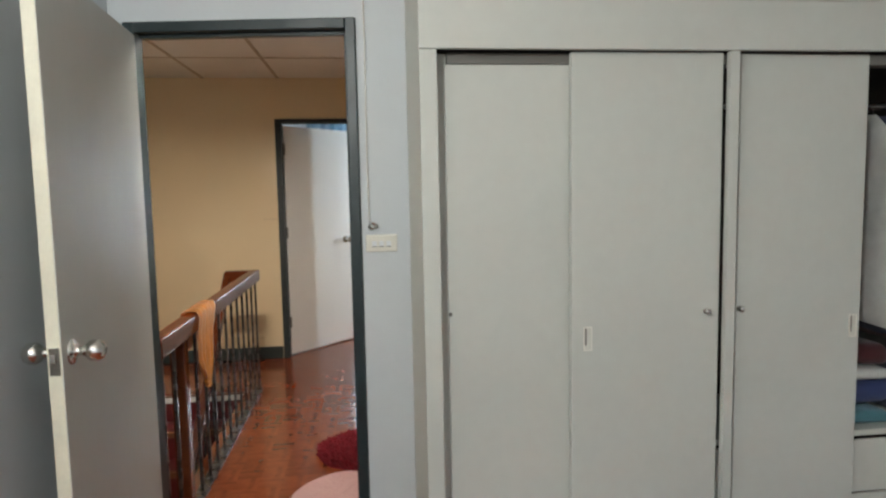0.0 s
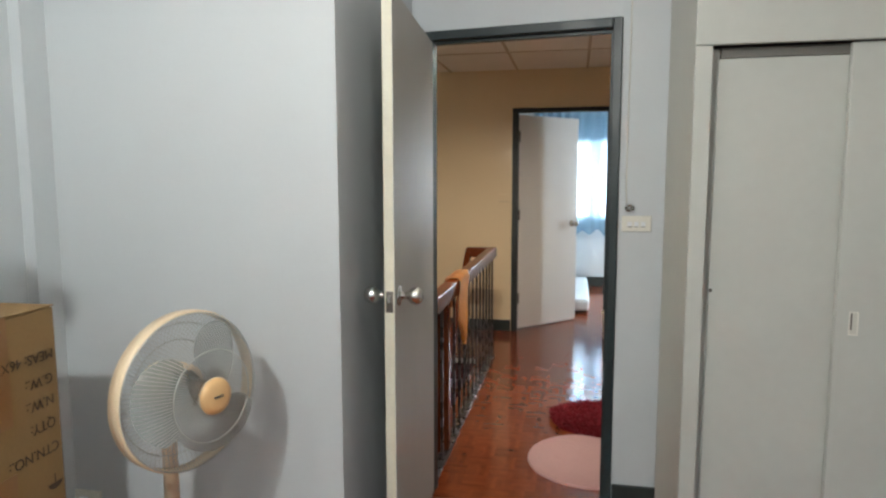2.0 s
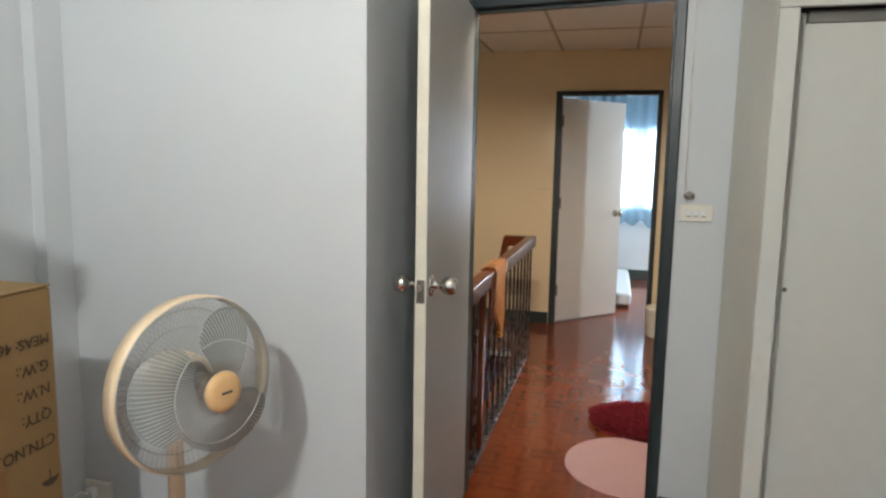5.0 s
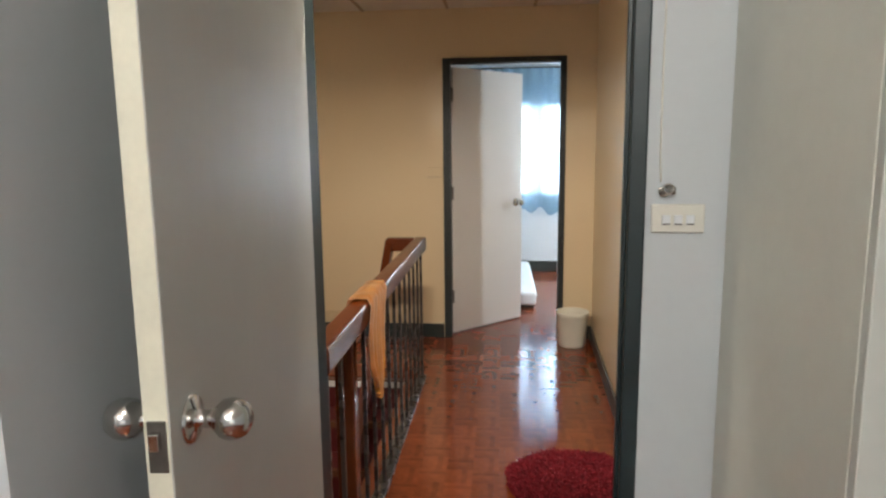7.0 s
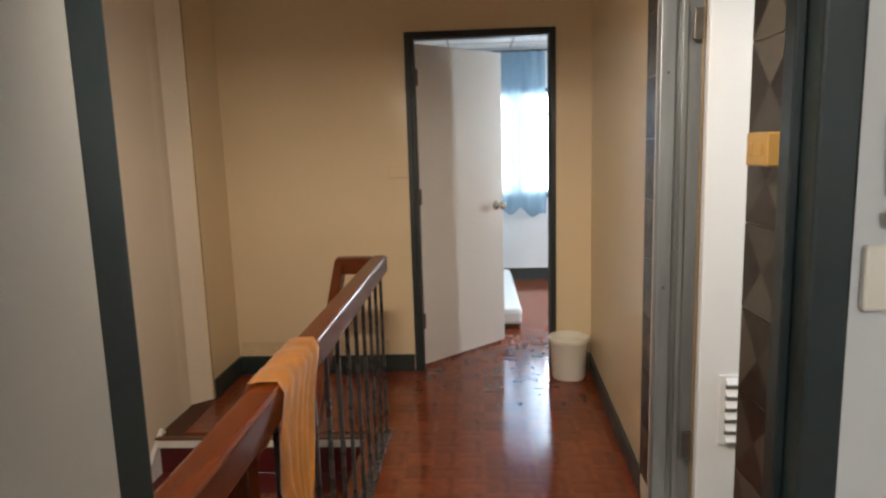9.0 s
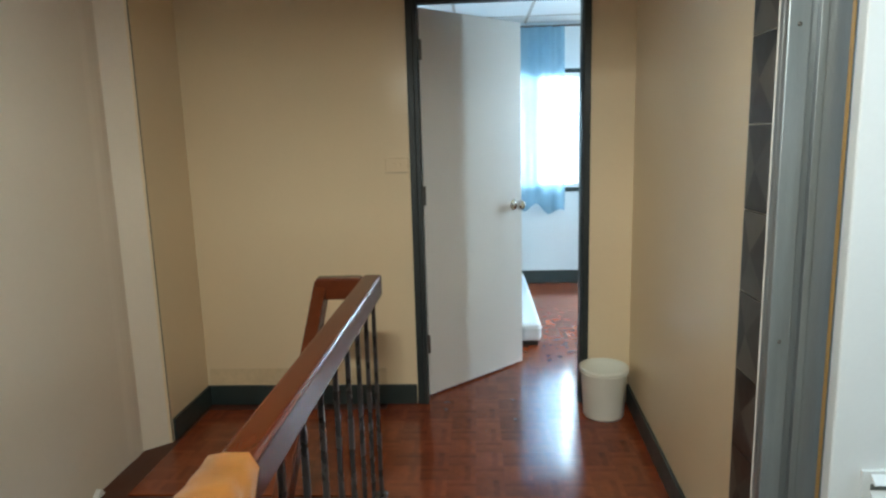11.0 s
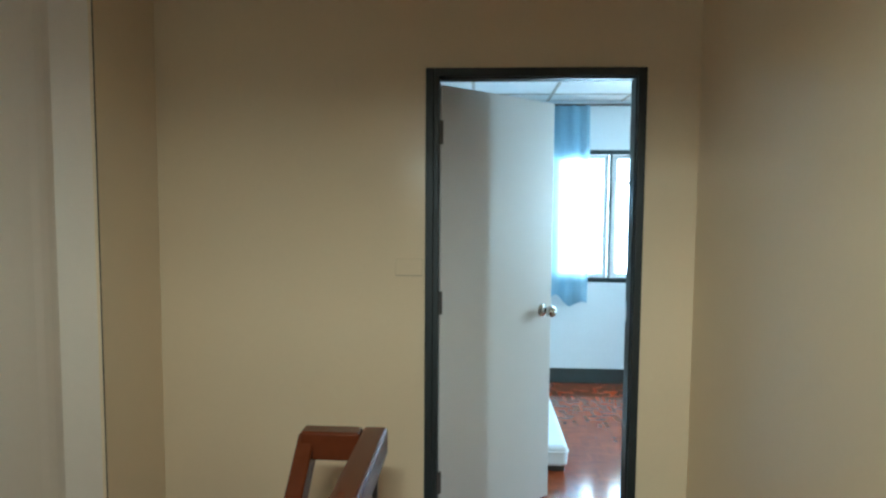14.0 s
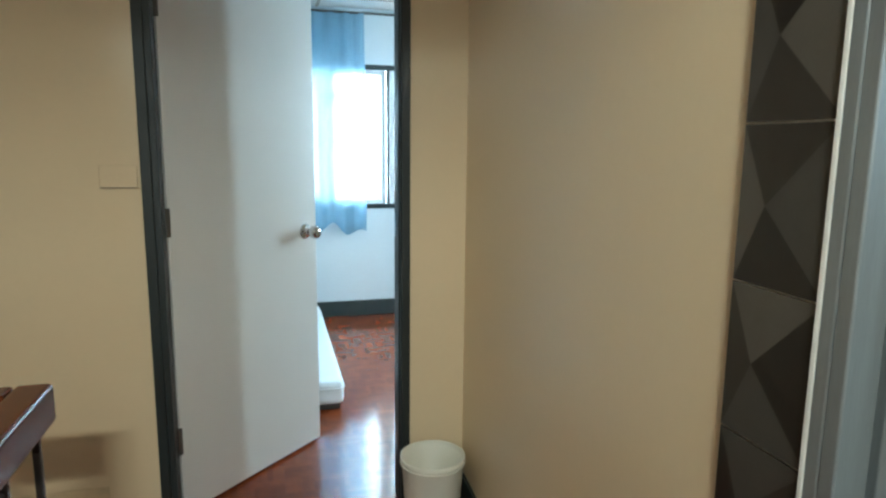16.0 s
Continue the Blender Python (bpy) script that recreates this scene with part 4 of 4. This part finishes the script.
lathe(bm, [(0.05, -0.118), (0.066, -0.124), (0.068, -0.18), (0.060, -0.225), (0.035, -0.25), (0, -0.254)], fm, 32)
part("motor_housing", bm, M_FAN, fan)
neck = fm @ Vector((0, 0, -0.19))
bm = bmesh.new()
tube(bm, [neck, neck + Vector((0.0, 0.0, -0.10)), (neck.x, neck.y, 0.50)], 0.020, 16)
part("neck", bm, M_FAN, fan)
bm = bmesh.new()
lathe(bm, [(0.021, 0.535), (0.027, 0.532), (0.036, 0.46), (0.032, 0.452), (0.014, 0.452)], pose(neck.x, neck.y, 0), 20)
part("collar", bm, M_STEEL, fan, "dark plastic height collar")
bm = bmesh.new()
tube(bm, [(neck.x, neck.y, 0.53), (neck.x, neck.y, 0.03)], 0.012, 12)
part("pole", bm, M_CHROME, fan)
bm = bmesh.new()
lathe(bm, [(0, 0.06), (0.03, 0.055), (0.05, 0.035), (0.17, 0.022), (0.185, 0.012), (0.187, 0.0)], pose(neck.x, neck.y, 0), 40)
part("base", bm, M_FAN, fan)

# ---- cartons ----
def text_mesh(words, size, m, ob_parent, align="LEFT"):
    cu_ = bpy.data.curves.new("print", "FONT")
    cu_.body, cu_.size, cu_.align_x, cu_.extrude = words, size, align, 0.0004
    tmp = bpy.data.objects.new("print", cu_)
    scene.collection.objects.link(tmp)
    bpy.context.view_layer.update()
    me = bpy.data.meshes.new_from_object(tmp.evaluated_get(bpy.context.evaluated_depsgraph_get()))
    bpy.data.objects.remove(tmp)
    me.transform(m)
    me.materials.clear()
    me.materials.append(M_INK)
    ob = new("print", me)
    ob.parent = ob_parent
    ob.matrix_parent_inverse = parent_world(ob_parent).inverted()
    return ob


ARROW = [(-0.003, 0), (0.003, 0), (0.003, 0.028), (0.010, 0.028), (0, 0.044), (-0.010, 0.028), (-0.003, 0.028)]


def carton(x0, x1, y0, y1, z0, z1, turn, label, tape_at):
    """A taped cardboard carton; its printed face looks along x. Returns it and the pose of that face (local x along the face, y up)."""
    c = Vector(((x0 + x1) / 2, (y0 + y1) / 2, z0))
    t = thing("carton", c, label, "box", "stacked cartons")
    hx, hy, h = (x1 - x0) / 2, (y1 - y0) / 2, z1 - z0
    m = pose(*c, 0, 0, turn)
    bm = bmesh.new()
    box(bm, -hx, hx, -hy, hy, 0, h - 0.004, bevel=0.006, seg=2, m=m)
    for v in bm.verts:
        q = m.inverted() @ v.co
        v.co += m.to_3x3() @ Vector((-0.0012 * (1 + math.sin(q.z * 9 + y0 * 20)) * (1 if q.x > 0 else -1), 0.003 * math.sin(q.z * 7), 0))
    part("body", bm, M_CARD, t)
    for s in (-1, 1):
        bm = bmesh.new()
        box(bm, -hx + 0.002, hx + 0.001, s * (hy + 0.001) if s < 0 else 0.0015, -0.0015 if s < 0 else hy + 0.001, h - 0.0035, h, bevel=0.001, m=m @ pose(0, 0, 0, 0.4 * s))
        part("flap", bm, M_CARD, t)
    bm = bmesh.new()
    box(bm, hx + 0.0002, hx + 0.0012, tape_at - 0.03, tape_at + 0.03, h - 0.26, h, m=m)
    box(bm, -hx, hx + 0.001, tape_at - 0.03, tape_at + 0.03, h + 0.001, h + 0.002, m=m)
    part("tape", bm, M_TAPE, t, "brown packing tape")
    face = m @ pose(hx + 0.001, 0, 0) @ Matrix(((0, 0, 1, 0), (1, 0, 0, 0), (0, 1, 0, 0), (0, 0, 0, 1)))
    return t, face


def arrows(t, face, x, y, flip=1):
    bm = bmesh.new()
    for dx in (-0.013, 0.013):
        plate(bm, ARROW, 0.0005, face @ pose(x + dx, y, 0, 0, 0, 0 if flip > 0 else 180))
    plate(bm, [(-0.026, -0.007), (0.026, -0.007), (0.026, -0.003), (-0.026, -0.003)], 0.0005, face @ pose(x, y, 0, 0, 0, 0 if flip > 0 else 180))
    part("arrow_print", bm, M_INK, t)


def umbrella(t, face, x, y, flip=1):
    bm = bmesh.new()
    ft = face @ pose(x, y, 0, 0, 0, 0 if flip > 0 else 180)
    plate(bm, [(0.024 * math.cos(a), 0.016 * math.sin(a)) for a in [i * math.pi / 12 for i in range(13)]], 0.0005, ft)
    plate(bm, [(-0.0015, -0.022), (0.0015, -0.022), (0.0015, 0.0), (-0.0015, 0.0)], 0.0005, ft)
    part("umbrella_print", bm, M_INK, t)


def corner_marks(t, face, x, y, s):
    for a, b in ((-s, -s), (-s, s), (s, -s), (s, s)):
        bm = bmesh.new()
        plate(bm, [(-0.005, -0.002), (0.005, -0.002), (0.005, 0.002), (-0.005, 0.002)], 0.0005, face @ pose(x + a, y + b, 0, 0, 0, 45 if a * b > 0 else -45))
        part("corner_mark", bm, M_INK, t)


TURN_BOX = 3.0
c1, f1 = carton(-1.60, -1.262, 0.868, 1.292, 0.590, 1.134, TURN_BOX, "brown cardboard carton, taped, standing upside down", 0.03)
for words, x, y, s in (("MEAS: 46X34X55cm", 0.196, 0.437, 0.0345), ("G.W.:", 0.190, 0.377, 0.036), ("N.W.:", 0.190, 0.322, 0.036), ("QTY:", 0.190, 0.264, 0.036), ("CTN.NO.:", 0.196, 0.200, 0.036)):
    text_mesh(words, s, f1 @ pose(x, y, 0, 0, 0, 180), c1)
arrows(c1, f1, -0.075, 0.075, -1)
umbrella(c1, f1, 0.175, 0.095, -1)
bm = bmesh.new()
box(bm, -0.0004, 0.0006, -0.05, 0.06, 0.02, 0.17, m=f1 @ Matrix(((0, 1, 0, 0), (0, 0, 1, 0), (1, 0, 0, 0), (0, 0, 0, 1))))
part("tape", bm, M_TAPE, c1)
c2, f2 = carton(-1.60, -1.252, 0.40, 0.852, 0.555, 1.118, TURN_BOX, "brown cardboard carton with handling marks", -0.05)
arrows(c2, f2, 0.165, 0.44)
corner_marks(c2, f2, 0.165, 0.46, 0.045)
umbrella(c2, f2, 0.075, 0.435)
corner_marks(c2, f2, 0.075, 0.44, 0.045)
umbrella(c2, f2, -0.02, 0.42)
corner_marks(c2, f2, -0.02, 0.43, 0.045)
text_mesh("CTN NO.:", 0.05, f2 @ pose(-0.17, 0.275, 0), c2)
carton(-1.62, -1.245, 0.86, 1.298, 0.0, 0.588, TURN_BOX, "brown cardboard carton at the foot of the stack", 0.0)
carton(-1.61, -1.250, 0.39, 0.852, 0.0, 0.553, TURN_BOX, "brown cardboard carton at the foot of the stack", 0.0)

wc = thing("white_carton", (-1.45, 0.66, 1.15), "white cardboard box with an orange band round its top", "box", "stacked cartons")
wm = pose(-1.46, 0.655, 1.150, 0, 0, TURN_BOX)
bm = bmesh.new()
box(bm, -0.205, 0.205, -0.265, 0.265, 0.0, 0.322, bevel=0.004, m=wm)
part("body", bm, M_CARTON, wc)
bm = bmesh.new()
box(bm, 0.2052, 0.2062, -0.262, 0.262, 0.296, 0.309, m=wm)
box(bm, -0.205, 0.205, 0.2652, 0.2662, 0.296, 0.309, m=wm)
part("orange_band", bm, M_ORANGE, wc, "orange printed band")
bm = bmesh.new()
for a in range(4):
    box(bm, 0.2052, 0.2058, -0.013, 0.013, 0.012, 0.0135, m=wm @ pose(0, 0.238, 0.262) @ pose(0, 0, 0, 90 * a))
box(bm, 0.2052, 0.2058, -0.002, 0.002, -0.006, 0.006, m=wm @ pose(0, 0.238, 0.262))
part("printed_mark", bm, M_INKGREY, wc)
bm = bmesh.new()
box(bm, 0.10, 0.206, -0.05, 0.01, -0.003, -0.0005, m=wm)
part("tape_end", bm, M_PVC, wc)

# soft pillow in a plastic slip on the white box
bm = bmesh.new()
pm = pose(-1.44, 0.66, 1.477, 0, 0, TURN_BOX + 4)
nx, ny = 44, 56
top, low = [], []
for i in range(nx + 1):
    ra, rb = [], []
    for j in range(ny + 1):
        u, v = 2 * i / nx - 1, 2 * j / ny - 1
        e = max(0.0, (1 - abs(u) ** 2.6) * (1 - abs(v) ** 2.6)) ** 0.55
        wr = 0.026 * noise.noise((u * 2.2, v * 2.8, 3.0)) * e + 0.016 * noise.noise((u * 6, v * 7, 1.0)) + 0.010 * abs(noise.noise((u * 11, v * 9, 5.0)))
        pinch = 1 - 0.10 * (1 - abs(u)) * abs(v) ** 3
        px, py = u * 0.225 * (1 - 0.08 * (1 - abs(v)) * abs(u) ** 3), v * 0.335 * pinch
        hang = 0.030 * max(0.0, abs(v) - 0.7)
        ra.append(bm.verts.new(pm @ Vector((px, py, 0.036 + 0.120 * e + wr - hang * 0.3))))
        rb.append(bm.verts.new(pm @ Vector((px, py, 0.034 - 0.030 * e + 0.3 * wr * (1 - e) - hang * 0.3))))
    top.append(ra), low.append(rb)
for i in range(nx):
    for j in range(ny):
        bm.faces.new((top[i][j], top[i + 1][j], top[i + 1][j + 1], top[i][j + 1])).smooth = True
        bm.faces.new((low[i][j], low[i][j + 1], low[i + 1][j + 1], low[i + 1][j])).smooth = True
rim_t = [top[0][j] for j in range(ny)] + [top[i][ny] for i in range(nx)] + [top[nx][ny - j] for j in range(ny)] + [top[nx - i][0] for i in range(nx)]
rim_l = [low[0][j] for j in range(ny)] + [low[i][ny] for i in range(nx)] + [low[nx][ny - j] for j in range(ny)] + [low[nx - i][0] for i in range(nx)]
for i in range(len(rim_t)):
    j = (i + 1) % len(rim_t)
    bm.faces.new((rim_t[i], rim_t[j], rim_l[j], rim_l[i])).smooth = True
tagged(link("pillow", bm, M_PILLOW), "plump off-white pillow lying on the white box", "pillow")

bm = bmesh.new()
grid = [[bm.verts.new(pm @ Vector((0.12 + 0.11 * i / 8, 0.16 + 0.15 * j / 12, 0.004 + 0.028 * (j / 12) * (0.6 + noise.noise((i * 0.9, j * 0.8, 2.0)) * 0.8) + 0.006 * noise.noise((i * 1.7, j * 1.9, 7.0))))) for j in range(13)] for i in range(9)]
for a, b in zip(grid, grid[1:]):
    for j in range(12):
        bm.faces.new((a[j], a[j + 1], b[j + 1], b[j]))
bmesh.ops.solidify(bm, geom=bm.faces[:], thickness=0.001)
tagged(link("plastic_bag", bm, M_SLIP), "crumpled clear plastic bag under the pillow", "plastic bag")

so = thing("wall_socket", (-1.66, 1.8, 0.27), "white double wall socket with a plugged-in cable", "socket")
bx("plate", (-1.70, -1.595, 1.788, 1.799, 0.293, 0.362), M_PLATE, so, 0.004, seg=3)
bx("plug", (-1.672, -1.642, 1.760, 1.788, 0.310, 0.346), M_PVC, so, 0.006)
bm = bmesh.new()
tube(bm, [(-1.657, 1.765, 0.328), (-1.668, 1.74, 0.345), (-1.685, 1.72, 0.33), (-1.69, 1.70, 0.2), (-1.66, 1.68, 0.05), (-1.5, 1.62, 0.006), (-1.25, 1.55, 0.006)], 0.004, 6)
part("cable", bm, M_PLATE, so)

# ---- pieces: tiles and parquet ----
# wall tiles printed with four-sided pyramids
TY, TZ = 0.213, 0.2157


def tile_mesh(y0, y1, ap, seed):
    """One tile on a wall that looks along -x, cut to y0..y1 of its width, four shades that meet at ap."""
    bm = bmesh.new()
    h = TZ - 0.003
    ring = [(y0, 0), (y1, 0), (y1, h), (y0, h)]
    vs = [bm.verts.new((-0.0024, y, z)) for y, z in ring]
    bk = [bm.verts.new((0, y, z)) for y, z in ring]
    c = bm.verts.new((-0.0026, ap, h / 2))
    order = [[0, 3, 1, 2], [2, 1, 3, 0], [3, 0, 2, 1], [1, 2, 0, 3]][seed % 4]
    for i in range(4):
        j = (i + 1) % 4
        f = bm.faces.new((vs[i], vs[j], c))
        f.material_index = order[i]
        bm.faces.new((vs[i], bk[i], bk[j], vs[j])).material_index = 0
    bmesh.ops.recalc_face_normals(bm, faces=bm.faces)
    me = bpy.data.meshes.new("wall_tile")
    bm.to_mesh(me)
    bm.free()
    for m in M_T:
        me.materials.append(m)
    return me


wall_bath = bpy.data.objects["wall_bathroom"]
strip = [tile_mesh(0.0, 0.155, 0.107, s) for s in range(4)]
full = [tile_mesh(0.0, TY - 0.003, TY / 2, s) for s in range(4)]


def lay(me, x, y, z, parent, name):
    ob = new(name, me)
    ob.matrix_basis = Matrix.Translation((x, y, z))
    ob.parent = parent
    return ob


for i in range(12):
    z = 1.409 - 6 * TZ + i * TZ + 0.0015
    if z + TZ < CEIL + 0.1:
        lay(strip[(i * 3 + 1) % 4], 0.452, 4.262, z, wall_bath, "wall_tile")
        for k in range(4):
            lay(full[(i + 2 * k + i // 2) % 4], 0.499, 3.644 - (k + 1) * TY, z, wall_bath, "wall_tile")

bath_floor = bpy.data.objects["floor_bathroom"]
bm = bmesh.new()
box(bm, 0, 0.197, 0, 0.197, 0, 0.006, bevel=0.0015, seg=1)
me = bpy.data.meshes.new("floor_tile")
bm.to_mesh(me)
bm.free()
me.materials.append(M_BATHFLOOR)
for i in range(7):
    for j in range(8):
        lay(me, 0.602 + 0.2 * i, 3.30 + 0.2 * j, -0.056, bath_floor, "floor_tile")

# mosaic parquet: squares of five fingers, turned by quarter turns
SQ = 0.118


def fingers(verts, faces, x, y, turned, z=0.0, rng=None):
    w = SQ / 5
    for i in range(5):
        a, b = i * w + 0.0001, (i + 1) * w - 0.0001
        c, d = 0.00015, SQ - 0.00015
        e = 0.00002
        dz = rng.uniform(-0.00003, 0.00003) if rng else 0
        tz = rng.uniform(-0.00004, 0.00004) if rng else 0
        ring = [(a, c), (b, c), (b, d), (a, d)]
        inner = [(a + e, c + e), (b - e, c + e), (b - e, d - e), (a + e, d - e)]
        k = len(verts)
        for q, h in ((ring, -0.0055), (ring, -e), (inner, 0)):
            for n_, (u, v) in enumerate(q):
                if turned:
                    u, v = v, u
                verts.append((x + u, y + v, z + h + (dz + tz * (1 if n_ in (1, 2) else -1) if h > -0.005 else 0)))
        for lev in (0, 4):
            for n_ in range(4):
                m_ = (n_ + 1) % 4
                f = (k + lev + n_, k + lev + m_, k + lev + 4 + m_, k + lev + 4 + n_)
                faces.append(f[::-1] if turned else f)
        f = (k + 8, k + 9, k + 10, k + 11)
        faces.append(f[::-1] if turned else f)


def parquet_mesh(name, cells, seed):
    verts, faces, rng = [], [], random.Random(seed)
    for x, y, t in cells:
        fingers(verts, faces, x, y, t, 0, rng if len(cells) < 300 else None)
    me = bpy.data.meshes.new(name)
    me.from_pydata(verts, [], faces)
    me.materials.append(M_PARQUET)
    return me


single = [parquet_mesh("parquet_block", [(0, 0, t)], 10 + s) for t in (0, 1) for s in range(4)]
near_cells, far_cells = [], []
rng = random.Random(4)
for i in range(-10, 11):
    for j in range(0, 29):
        x, y = -0.74 + SQ * i, 2.69 + SQ * j
        if x + SQ > 0.565 or y + SQ > 5.9955:
            continue
        on_landing = x > -1.80 and y > 4.99 and y + SQ < 5.96
        if x >= -0.745 or on_landing:
            (near_cells if (x >= -0.7 and 2.9 < y < 6.0) else far_cells).append((x, y, (i + j) % 2))
for n_, (x, y, t) in enumerate(near_cells):
    if n_ < 300:
        ob = lay(single[t * 4 + rng.randrange(4)], x, y, 0, floor, "parquet_block")
        ob.rotation_euler = (rng.uniform(-0.0003, 0.0003), rng.uniform(-0.0003, 0.0003), 0)
    else:
        far_cells.append((x, y, t))
rest = new("parquet_blocks", parquet_mesh("parquet_blocks", far_cells, 7))
rest.parent = floor
tagged(rest, kind="stuff")
cells = [(-0.74 + SQ * i, 5.994 + SQ * j, (i + j) % 2) for i in range(-3, 24) for j in range(24)]
rest = new("parquet_blocks", parquet_mesh("parquet_blocks", cells, 8))
rest.parent = floor_far
tagged(rest, kind="stuff")
